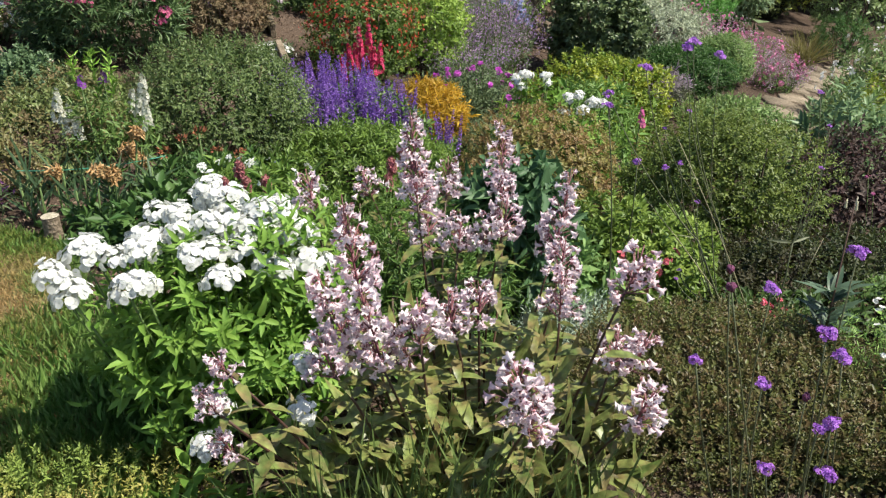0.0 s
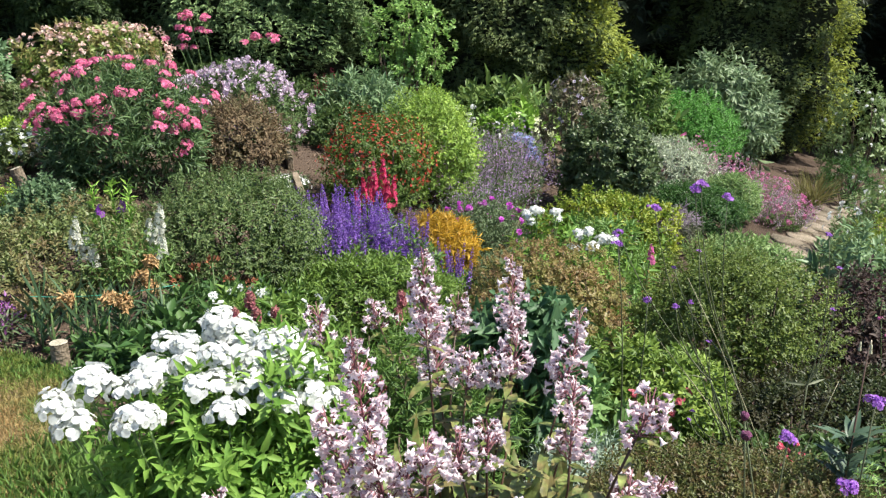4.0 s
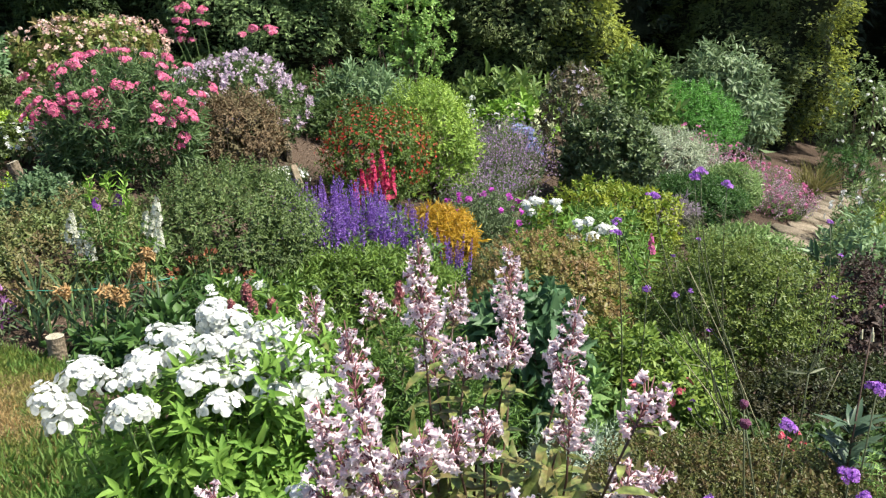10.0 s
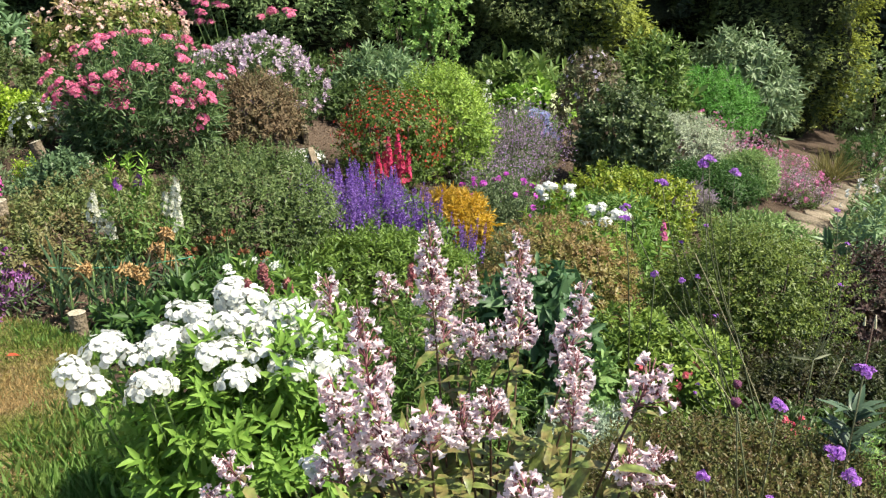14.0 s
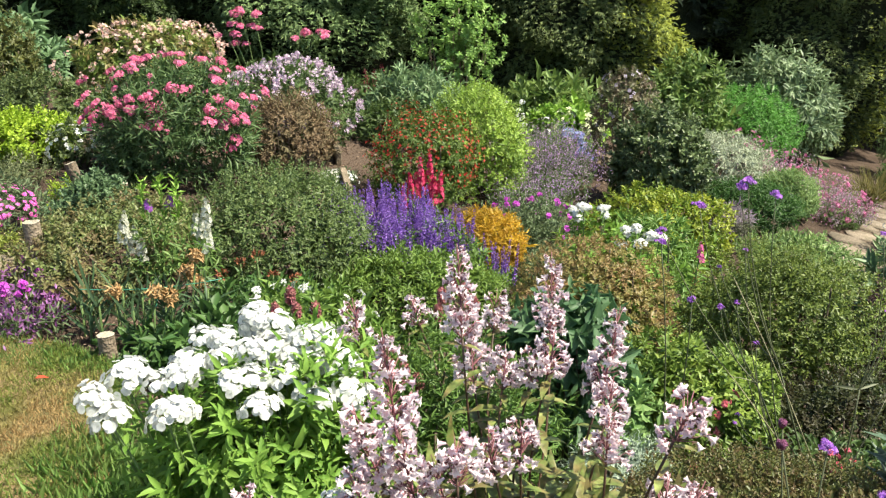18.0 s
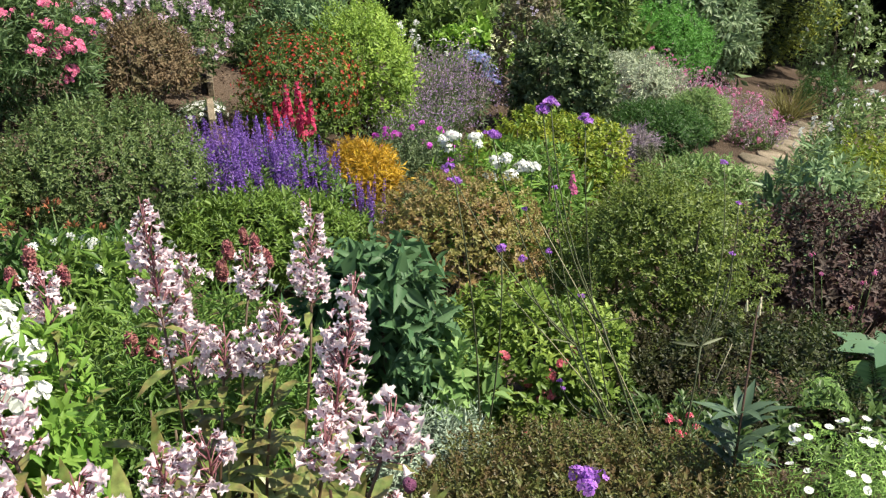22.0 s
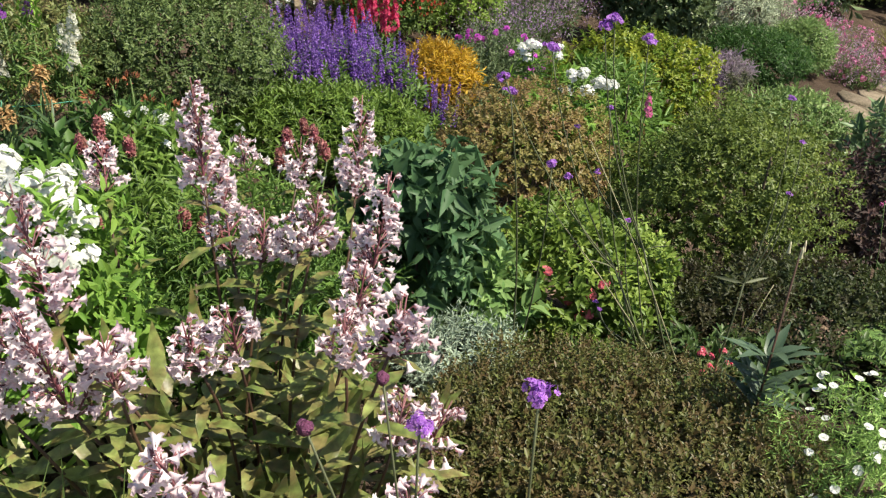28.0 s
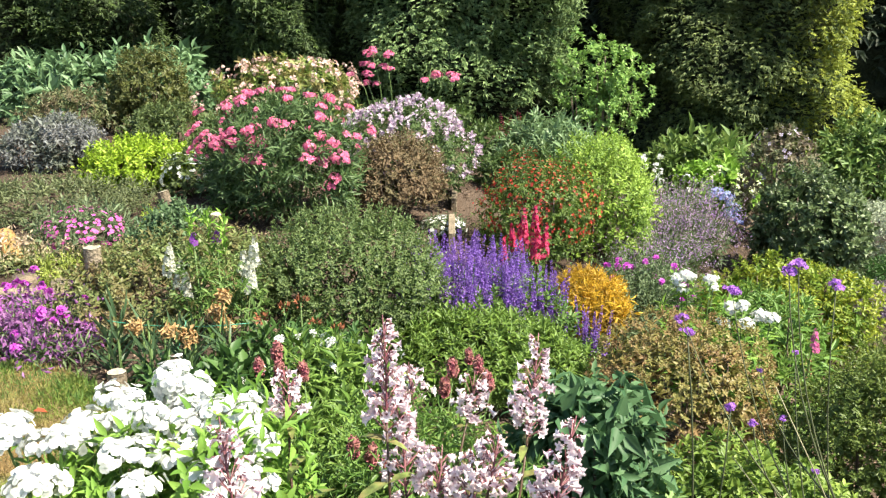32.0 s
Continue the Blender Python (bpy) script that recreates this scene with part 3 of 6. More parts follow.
bush("elaeagnus", "blue-green leafy shrub behind the light green one", -0.27, 9.6, 0.5, 0.20, 3000, 0.10, 0.026, M("blue_green_leaf", (0.12, 0.19, 0.09), (0.24, 0.32, 0.17)), lump=0.2)
e = bush("red_salvia", "open shrub dotted with many small red flowers", -0.16, 7.0, 0.43, 0.25, 4200, 0.035, 0.014, M("salvia_leaf", (0.07, 0.12, 0.025), (0.15, 0.20, 0.05)), lump=0.15, wild=0.9)
REDP = mat("red_petal", (0.36, 0.02, 0.02), (0.56, 0.045, 0.03), 0.6, 0.25, 20)
fp, fn = on_crown(850, 0.45, 0.43, HEIGHT[e.name] * 1.02, lump=0.25)
fp = fp * rng.uniform(0.84, 1.07, (len(fp), 1))
blooms(e, meshes("flower", 2, lambda: floret(4, 0.0105), REDP), fp, fn + rng.normal(0, 0.3, fn.shape))

# white flowers on thin stems behind the light green shrub
e = thing("sweet_rocket", "thin stems topped with loose white flowers", "perennial", 0.76, 9.0)
gz = ground_z(0.76, 9.0)
ROCKET = meshes("flower", 3, lambda: head(6, 0.022, 0.9, floret(4, 0.017)), WHITE)
for k in range(16):
    p = np.array([rng.normal(0, 0.17), rng.normal(0, 0.1), rng.uniform(-0.2, 0.06) - gz])
    p[2] -= max(0.0, p[0]) * 0.5
    part("stem", tube(bow((p[0] * 0.5, p[1] * 0.5, -0.02), p, (0.01, 0, 0)), 0.004, 0.002, 4), STEM, e)
    put("flower", ROCKET, e, [p], [(0, -0.5, 1)])
part("foliage", foliage(700, 0.26, 0.2, -0.22 - gz, 0.06, 0.014, deep=0.9, up=0.9), M("rocket_leaf", (0.09, 0.15, 0.05), (0.19, 0.25, 0.09)), e)

# sapling
e = thing("sapling", "slender young tree with light green leaves", "tree", 0.22, 10.6)
h = 1.0 - ground_z(0.22, 10.6)
part("trunk", tube([(0, 0, -0.05), (0.01, 0, h * 0.4), (0.0, 0.02, h * 0.9)], 0.03, 0.008, 6), WOODY, e)
for t in twigs(16, 0.4, 0.35, h, 0.01, 1.0):
    part("branch", t, WOODY, e)
part("foliage", foliage(4200, 0.48, 0.42, h, 0.05, 0.032, True, lift=0.45, lump=0.45, deep=0.9, wild=0.9, up=0.9), M("sapling_leaf", (0.16, 0.28, 0.07), (0.32, 0.45, 0.14)), e)

# oleander-like shrub with pink heads
e = bush("pink_flowering_shrub", "tall dark green shrub with many bright pink flower heads", -1.90, 6.3, 0.54, 0.78, 7000, 0.075, 0.011, M("narrow_dark_leaf", (0.03, 0.065, 0.022), (0.14, 0.205, 0.08)), lump=0.26, wild=0.9, fine=True)
PK = meshes("flower_head", 4, lambda: head(24, 0.046, 0.35, floret(5, 0.017, 0.8)), mat("rose_pink_petal", (0.64, 0.075, 0.23), (0.80, 0.27, 0.41), 0.6, 0.3, 25))
SMALL_PK = meshes("flower_head", 3, lambda: head(6, 0.02, 0.5, floret(5, 0.016, 0.8)), MATS["rose_pink_petal"])
fp, fn = on_crown(74, 0.57, 0.55, HEIGHT[e.name] * 1.06, up=0.35, lump=0.26)
ok = (fp[:, 2] > 0.52 * fp[:, 2].max()) & (fp[:, 1] < 0.2)
fp, fn = fp[ok], fn[ok]
put("flower_head", PK, e, fp, fn + [0, 0, 0.6], 0.85)
fp, fn = on_crown(46, 0.57, 0.55, HEIGHT[e.name] * 1.04, up=0.2, lump=0.26)
ok = (fp[:, 2] > 0.46 * fp[:, 2].max()) & (fp[:, 1] < 0.2)
fp, fn = fp[ok], fn[ok]
put("flower_head", SMALL_PK, e, fp, fn + [0, 0, 0.4], 0.9)
fp = [(u, -0.3, z) for u, z in ((0.44, 0.30), (0.50, 0.36), (0.42, 0.47), (0.56, 0.50), (0.50, 0.60), (0.40, 0.64))] + [(-0.34, -0.38, 0.60), (-0.24, -0.40, 0.64), (-0.28, -0.42, 0.57), (-0.03, -0.44, 0.60), (0.03, -0.44, 0.61)]
put("flower_head", PK, e, fp, [(0.5, -0.7, 0.6)] * len(fp), 0.85)
e = bush("abelia", "broad flat-topped shrub with bronze-pink bracts and small pale flowers", -2.90, 9.0, 0.66, 0.79, 4200, 0.06, 0.027, M("abelia_leaf", (0.09, 0.15, 0.03), (0.22, 0.28, 0.07), (0.26, 0.20, 0.09)), lump=0.25, box=1.5)
fp, fn = on_crown(200, 0.7, 0.7, HEIGHT[e.name] * 1.03, up=0.42, lump=0.25, box=1.5)
blooms(e, meshes("flower", 4, lambda: head(6, 0.03, 0.8, floret(5, 0.015)), mat("blush_petal", (0.62, 0.30, 0.27), (0.82, 0.66, 0.58), 0.6, 0.3, 20)), fp, fn)
e = bush("mauve_flowering_shrub", "mounded shrub covered with pale mauve and white flowers", -1.33, 7.7, 0.53, 0.57, 4200, 0.04, 0.018, M("mid_leaf", (0.06, 0.10, 0.035), (0.14, 0.19, 0.07)), lump=0.25)
MV = meshes("flower_head", 4, lambda: scatter_pieces(floret(5, 0.0125), np.stack([rng.normal(0, 0.012, 9), rng.normal(0, 0.012, 9), rng.uniform(-0.02, 0.045, 9)], 1), rng.normal(0, 0.7, (9, 3)) + [0, 0, 0.8], rng.uniform(0.7, 1.2, 9)), mat("mauve_petal", (0.36, 0.19, 0.38), (0.78, 0.68, 0.73), 0.6, 0.3, 20))
fp, fn = on_crown(300, 0.54, 0.51, HEIGHT[e.name] * 1.02, lump=0.25)
put("flower_head", MV, e, fp, fn + [0, 0, 0.8], 1.0)
e = thing("tall_roses", "tall thin stems with loose clusters of pink flowers", "perennial", -1.75, 8.6)
for sx, sz, k in ((-0.30, 0.92, 3), (-0.14, 1.05, 5), (0.0, 0.98, 4), (0.42, 0.92, 3), (0.55, 0.86, 3), (-0.2, 0.8, 3)):
    part("stem", tube(bow((sx * 0.3, 0, -0.02), (sx, 0, sz), (0.05, 0, 0)), 0.007, 0.003), STEM, e)
    put("flower_head", PK, e, [(sx + rng.normal(0, 0.05), rng.normal(0, 0.05), sz + rng.normal(0, 0.05)) for _ in range(k)], [(0, -0.4, 1)] * k, 0.9)
bush("brown_dome", "dried bronze-brown rounded shrub above bare soil", -1.22, 6.9, 0.36, 0.43, 6500, 0.035, 0.011, M("bronze_leaf", (0.13, 0.08, 0.048), (0.24, 0.16, 0.10), (0.12, 0.095, 0.05), 0.7, 0.15), lump=0.12, lift=0.1)

# ---- left bank ----
PALE_BIG = M("pale_big_leaf", (0.08, 0.145, 0.07), (0.20, 0.29, 0.15))
for x, y, rx, top, n in ((-6.35, 9.8, 0.58, 0.68, 1300), (-5.55, 9.5, 0.56, 0.66, 1300), (-4.85, 10.1, 0.45, 0.84, 1200)):
    bush("large_leaved_shrub", "pale green shrub with big leaves in whorls", x, y, rx, top, n, 0.15, 0.048, PALE_BIG, fine=True, per=8, lump=0.5, up=0.8, curl=0.3)
bush("twiggy_shrub", "loose twiggy olive shrub below the large-leaved one", -5.1, 8.5, 0.5, 0.52, 3000, 0.04, 0.014, M("twiggy_leaf", (0.08, 0.10, 0.04), (0.19, 0.20, 0.10), (0.15, 0.11, 0.07)), wild=0.9, lump=0.4)
bush("olive_shrub", "rounded olive-brown fine-leaved shrub", -4.52, 9.1, 0.45, 0.92, 5200, 0.04, 0.018, M("olive_leaf", (0.07, 0.08, 0.025), (0.15, 0.15, 0.05)), lump=0.1)
bush("cistus", "low grey-green shrub on the bank", -3.5, 7.7, 0.42, 0.50, 3400, 0.045, 0.018, M("cistus_leaf", (0.07, 0.10, 0.035), (0.15, 0.18, 0.07)))
bush("purple_grey_shrub", "grey-purple feathery shrub on the bank", -4.25, 7.0, 0.36, 0.45, 3800, 0.045, 0.016, M("grey_purple_leaf", (0.14, 0.13, 0.14), (0.27, 0.26, 0.28), (0.15, 0.16, 0.13), 0.7), lump=0.3, up=0.9)
bush("lime_shrub", "low lime-yellow shrub with small leaves", -3.23, 6.6, 0.42, 0.33, 5200, 0.036, 0.022, M("lime_yellow_leaf", (0.22, 0.32, 0.025), (0.38, 0.47, 0.06)))
e = bush("white_flower_clump", "clump of small white flowers beside the lime shrub", -2.75, 6.5, 0.22, 0.3, 900, 0.04, 0.015, MATS["cistus_leaf"], category="perennial")
fp, fn = on_crown(70, 0.23, 0.23, HEIGHT[e.name] * 1.02)
blooms(e, meshes("flower", 2, lambda: floret(5, 0.018), WHITE), fp, fn)
bush("thyme_mat", "low grey-green mat on the bank", -3.35, 5.7, 0.68, 0.18, 5500, 0.035, 0.01, M("thyme_leaf", (0.11, 0.13, 0.06), (0.20, 0.21, 0.11)), lump=0.15)
e = bush("pink_rockrose", "low plant with a mass of vivid pink flowers", -2.58, 4.9, 0.27, 0.24, 1400, 0.05, 0.008, MATS["grey_green_leaf"], category="perennial")
fp, fn = on_crown(260, 0.28, 0.26, HEIGHT[e.name] * 1.02)
blooms(e, meshes("flower", 2, lambda: floret(5, 0.0115), mat("vivid_pink_petal", (0.72, 0.07, 0.46), (0.84, 0.20, 0.60), 0.6, 0.3, 20)), fp, fn)
bush("chartreuse_mound", "small yellow-green mossy mound", -2.32, 5.3, 0.13, 0.17, 900, 0.02, 0.008, MATS["lime_yellow_leaf"], category="perennial")
bush("trailing_cover", "brownish-green trailing plant over the low bank", -1.66, 4.25, 0.42, 0.27, 9000, 0.028, 0.014, M("trailing_leaf", (0.10, 0.135, 0.045), (0.21, 0.24, 0.09), (0.18, 0.13, 0.065)), ry=0.75, lump=0.25)
bush("ivy_mound", "blue-green small-leaved mound on the bank", -1.93, 4.75, 0.19, 0.33, 3000, 0.03, 0.018, M("ivy_leaf", (0.07, 0.12, 0.055), (0.15, 0.21, 0.11)), ry=0.3, lump=0.2)
e = haze("erysimum", "straggly plant with violet-magenta flowers", -1.98, 3.6, 0.24, 0.24, 60, M("violet_dusk", (0.22, 0.07, 0.22), (0.34, 0.14, 0.36)), 900)
fp, fn = on_crown(26, 0.26, 0.22, HEIGHT[e.name] * 1.02)
put("flower", MAG, e, fp, fn, 0.9)
e = haze("erysimum", "straggly violet-magenta plant at the rim of the lawn", -1.78, 3.42, 0.22, 0.16, 70, MATS["violet_dusk"], 700)
put("flower", MAG, e, *on_crown(12, 0.22, 0.2, HEIGHT[e.name], up=0.2), 0.9)


def post(x, y, h, r, lean=(0, 0), top=True):
    """A round timber post with a sawn top."""
    e = thing("timber_post", "short round weathered timber post set in the ground", "post", x, y, group="timber posts")
    a = np.array([0, 0, -0.12])
    b = np.array([lean[0], lean[1], h])
    V, F = tube([a, a + (b - a) * 0.5, b - (b - a) * 0.03, b], r, r * 0.96, 14)
    V += rng.normal(0, r * 0.03, V.shape)
    part("shaft", (V, [F[0]]), WOOD, e, smooth=True)
    part("sawn_top", (V[-14:] * [0.985, 0.985, 1] + [0, 0, 0.002], [np.arange(14)[None]]), WOODEND, e)
    return e


post(-1.29, 3.14, 0.11 - ground_z(-1.29, 3.14), 0.035)
post(-1.94, 4.02, 0.30 - ground_z(-1.94, 4.1), 0.042)
post(-2.10, 5.2, 0.31 - ground_z(-2.10, 5.2), 0.036, (-0.13, 0))
post(-2.12, 5.5, 0.11 - ground_z(-2.12, 5.5), 0.045, (0.07, 0))


def board(x0, y0, x1, y1, hgt, th, up=0.0):
    """A plank on edge that holds back soil."""
    e = thing("edging_board", "grey weathered board holding back the soil", "board", x0, y0, group="edging boards")
    d = np.array([x1 - x0, y1 - y0, ground_z(x1, y1) - ground_z(x0, y0)])
    s = unit(np.array([-d[1], d[0], 0.0])) * th / 2
    bm = bmesh.new()
    vs = [bm.verts.new(Vector(d * f + s * k + np.array([0, 0, w]))) for f in (0, 1) for k in (-1, 1) for w in (-0.06, hgt)]
    bmesh.ops.convex_hull(bm, input=vs)
    bmesh.ops.bevel(bm, geom=bm.edges[:], offset=0.005, segments=1, affect='EDGES')
    me = bpy.data.meshes.new("plank")
    bm.to_mesh(me)
    bm.free()
    me.materials.append(WOOD)
    part("plank", me, None, e)


board(-1.26, 9.4, -1.05, 8.5, 0.14, 0.05)
board(-1.03, 8.3, -0.9, 7.6, 0.12, 0.05)
board(-0.80, 7.0, -0.70, 6.5, 0.16, 0.05)
board(-2.15, 5.2, -1.9, 4.3, 0.16, 0.04)
board(-2.3, 4.0, -1.75, 3.45, 0.1, 0.04)
board(1.85, 10.3, 2.15, 10.7, 0.12, 0.05)
e = bush("candytuft", "small cushion of white flowers on soil", -0.86, 6.95, 0.17, -0.20, 600, 0.03, 0.008, MATS["grey_green_leaf"], category="perennial")
fp, fn = on_crown(80, 0.18, 0.18, HEIGHT[e.name] * 1.02, up=0.3)
blooms(e, meshes("flower", 2, lambda: floret(5, 0.016), WHITE), fp, fn)

# ---- middle ground ----
bush("big_round_shrub", "large rounded shrub with tiny olive-green leaves", -0.93, 4.75, 0.52, 0.35, 15000, 0.026, 0.010, M("olive_green_leaf", (0.07, 0.11, 0.036), (0.18, 0.225, 0.085)), lump=0.1, ry=0.55)
bush("green_mat", "low spreading shrub with upright fresh green shoots", -0.18, 4.55, 0.56, -0.11, 7500, 0.045, 0.012, M("shoot_leaf", (0.085, 0.145, 0.028), (0.18, 0.255, 0.055)), ry=0.42, lump=0.08, up=1.2, wild=0.4)
bush("clipped_hedge", "clipped dense shrub with bronze and green leaves", 0.81, 4.3, 0.44, 0.03, 13000, 0.021, 0.011, M("bronze_green_leaf", (0.17, 0.16, 0.045), (0.28, 0.24, 0.09), (0.26, 0.16, 0.08)), lump=0.04, box=1.3, long=1.2)
bush("golden_mound", "golden-orange fine-leaved mound beside the violet spikes", 0.33, 5.85, 0.25, -0.22, 3600, 0.045, 0.007, M("golden_leaf", (0.42, 0.22, 0.02), (0.58, 0.36, 0.04)), lump=0.12)

bush("grey_cover", "low grey-green cover between the flower clumps", 0.85, 5.75, 0.34, ground_z(0.85, 5.75) + 0.2, 3000, 0.04, 0.012, MATS["grey_green_leaf"], lump=0.3, wild=0.9, category="perennial")
bush("grey_cover", "low fresh green cover beside the path", 3.12, 7.3, 0.46, ground_z(3.12, 7.3) + 0.28, 3600, 0.05, 0.014, MATS["airy_leaf"], lump=0.3, wild=0.9, category="perennial")

# purple salvia
e = thing("purple_salvia", "broad clump of upright violet-blue flower spikes", "perennial", -0.30, 5.35)
part("foliage", foliage(2600, 0.55, 0.45, 0.30, 0.06, 0.022, up=0.6), M("salvia_green", (0.06, 0.12, 0.025), (0.13, 0.20, 0.05)), e)


def spike(L, r, n, piece):
    z = rng.uniform(0, 1, n)
    a = rng.uniform(0, 6.283, n)
    rr = r * (1 - 0.75 * z)
    O = np.stack([np.cos(a), np.sin(a), np.full(n, 0.35)], 1)
    return scatter_pieces(piece, np.stack([np.cos(a) * rr, np.sin(a) * rr, z * L], 1), O, rng.uniform(0.7, 1.2, n) * (1.1 - 0.6 * z))


def spike_even(L, r, n, piece):
    """Florets packed evenly over an egg-shaped head."""
    z = rng.uniform(0.02, 1, n)
    a = rng.uniform(0, 6.283, n)
    rr = r * np.sqrt(np.clip(1 - (2 * z - 1) ** 2, 0.04, 1))
    return scatter_pieces(piece, np.stack([np.cos(a) * rr, np.sin(a) * rr, z * L], 1), np.stack([np.cos(a), np.sin(a), np.full(n, 0.5)], 1), rng.uniform(0.8, 1.2, n))


VIOLET = mat("violet_petal", (0.17, 0.065, 0.42), (0.41, 0.22, 0.68), 0.6, 0.25, 20)
SP = meshes("flower_spike", 5, lambda: spike(0.26, 0.0105, 130, leaves(np.zeros((2, 3)), np.array([[1, 0, 0.6], [0.6, 0.5, 0.9]]), np.array([[0, 0, 1.0], [0, 0, 1]]), 0.0125, 0.0095)), VIOLET)
k = 0
for _ in range(400):
    a, q = rng.uniform(0, 6.283), math.sqrt(rng.uniform(0, 1))
    px, py = math.cos(a) * 0.52 * q, math.sin(a) * 0.42 * q
    if k < 210:
        k += 1
        zz = 0.34 * (1 - 0.25 * q * q) * rng.uniform(0.65, 1.15) - 0.08 - 0.16 * px
        part("stem", tube([(px * 0.8, py * 0.8, 0), (px, py, zz)], 0.003, 0.002, 3), STEM, e)
        put("flower_spike", SP, e, [(px, py, zz)], [(rng.normal(0, 0.08), rng.normal(0, 0.08), 1)])
e = thing("purple_salvia", "small clump of violet flower spikes beside the golden mound", "perennial", 0.36, 5.12)
part("foliage", foliage(500, 0.14, 0.12, 0.22, 0.05, 0.02), MATS["salvia_green"], e)
for _ in range(14):
    px, py = rng.normal(0, 0.09), rng.normal(0, 0.07)
    put("flower_spike", SP, e, [(px, py, rng.uniform(0.12, 0.22))], [(rng.normal(0, 0.1), rng.normal(0, 0.1), 1)], 0.9)

# crimson and white spikes
e = thing("crimson_snapdragon", "upright crimson and white flower spikes", "perennial", -0.13, 6.25)
part("foliage", foliage(500, 0.15, 0.12, 0.25, 0.05, 0.018), MATS["salvia_green"], e)
CRIM = meshes("flower_spike", 4, lambda: spike(0.24, 0.030, 46, floret(5, 0.019, 0.85)), mat("crimson_petal", (0.34, 0.003, 0.045), (0.52, 0.012, 0.095), 0.6, 0.15, 45, 0, (0.58, 0.07, 0.16)))
for px, zz in ((-0.13, 0.20), (-0.08, 0.28), (-0.01, 0.41), (0.05, 0.35), (0.12, 0.22), (-0.04, 0.24), (0.05, 0.20), (0.0, 0.30), (0.08, 0.28)):
    part("stem", tube([(px * 0.6, 0, 0), (px, 0, zz)], 0.004, 0.003, 4), STEM, e)
    put("flower_spike", CRIM, e, [(px, rng.normal(0, 0.04), zz)], [(px * 0.5, -0.1, 1)])

# white phlox clumps further off
def phlox_head():
    """An uneven dome of overlapping round florets, wider one way than the other."""
    V, F = joined([head(50, 0.037, 0.68, floret(5, 0.0100, 1.2, 0.05), 0.24), head(10, 0.028, 0.7, floret(5, 0.0094, 1.2, 0.05), 0.25)])
    c = V.reshape(-1, 40, 3).mean(1, keepdims=True)
    return (V.reshape(-1, 40, 3) + c * [rng.uniform(0.0, 0.35), rng.uniform(-0.15, 0.1), rng.uniform(-0.1, 0.2)]).reshape(-1, 3), F


PH = meshes("flower_head", 7, phlox_head, WHITE)
PHLEAF = M("phlox_leaf", (0.115, 0.225, 0.035), (0.27, 0.40, 0.085), None, 0.6, 0.4)


def phlox(x, y, heads, rx, top, n, label, L=0.07, size=1.0):
    """Upright leafy stems, each under one domed flower head; heads: world x, y, z."""
    e = thing("white_phlox", label, "perennial", x, y)
    gz = ground_z(x, y)
    lp, ld, ll = [], [], []
    for hx, hy, hz in heads:
        p = np.array([hx - x, hy - y, hz - gz])
        foot = np.array([p[0] * 0.5, p[1] * 0.35, -0.02])
        line = bow(foot, p - [0, 0, 0.012], (0, 0, 0), 4)
        part("stem", tube(line, 0.004, 0.003, 5), STEM, e)
        put("flower_head", PH, e, [p], [(rng.normal(0, 0.25), -0.25 + rng.normal(0, 0.2), 1)], size * rng.uniform(0.8, 1.15))
        for f in np.linspace(0.15, 0.95, 11):
            q, a = foot + (p - foot) * f, rng.uniform(0, 6.283)
            for s in (1, -1):
                lp.append(q)
                ld.append((math.cos(a) * s, math.sin(a) * s, rng.uniform(0.1, 0.7)))
                ll.append(L * 1.25 * rng.uniform(0.7, 1.15) * (1.1 - 0.45 * f))
    lp, ld, ll = np.array(lp), np.array(ld), np.array(ll)
    tagged(part("stem_foliage", leaves(lp, ld, np.cross(np.cross(ld, [0, 0, 1.0]), ld), ll, ll * 0.3, True, 0.15, 0.3), PHLEAF, e), kind="stuff")
    part("foliage", foliage(n, rx, rx * 0.85, top - gz, L, L * 0.3, True, deep=0.7, up=0.35, lump=0.25, curl=0.3, lift=0.08), PHLEAF, e)
    return e


phlox(0.95, 5.15, [(0.81, 5.1, 0.0), (0.86, 5.05, 0.04), (0.98, 5.05, 0.03), (1.0, 5.1, -0.03), (0.84, 5.1, -0.05)], 0.26, -0.04, 700, "white phlox clump with fresh green leaves", 0.07, 0.85)
phlox(1.15, 4.8, [(1.05, 4.7, 0.0), (1.1, 4.68, 0.02), (1.18, 4.7, -0.03), (1.12, 4.65, -0.06), (1.24, 4.72, -0.05), (1.02, 4.68, -0.07)], 0.25, -0.08, 600, "white phlox clump beside the clipped shrub", 0.07, 0.85)
bush("goldenrod", "fresh green upright foliage clump", 1.35, 5.3, 0.3, -0.1, 1500, 0.07, 0.014, M("fresh_green_leaf", (0.10, 0.19, 0.04), (0.20, 0.30, 0.08)), up=0.9, category="perennial")

bush("hebe_shrub", "large rounded shrub with small green leaves", 1.60, 3.75, 0.41, 0.23, 22000, 0.021, 0.009, M("hebe_leaf", (0.065, 0.10, 0.02), (0.205, 0.24, 0.055), (0.10, 0.135, 0.033)), lump=0.3, long=2.0)
e = bush("escallonia", "yellow-green shrub with glossy leaves and a few coral flowers", 0.91, 2.95, 0.33, 0.11, 5600, 0.036, 0.015, M("glossy_green_leaf", (0.10, 0.16, 0.028), (0.29, 0.355, 0.08), (0.085, 0.135, 0.025), 0.45), fine=True, lump=0.18, wild=0.7, long=1.0, up=0.9)
CORAL = meshes("flower", 3, lambda: head(9, 0.012, 0.8, floret(5, 0.011)), mat("coral_petal", (0.72, 0.12, 0.17), (0.84, 0.27, 0.32), 0.6, 0.3, 30))
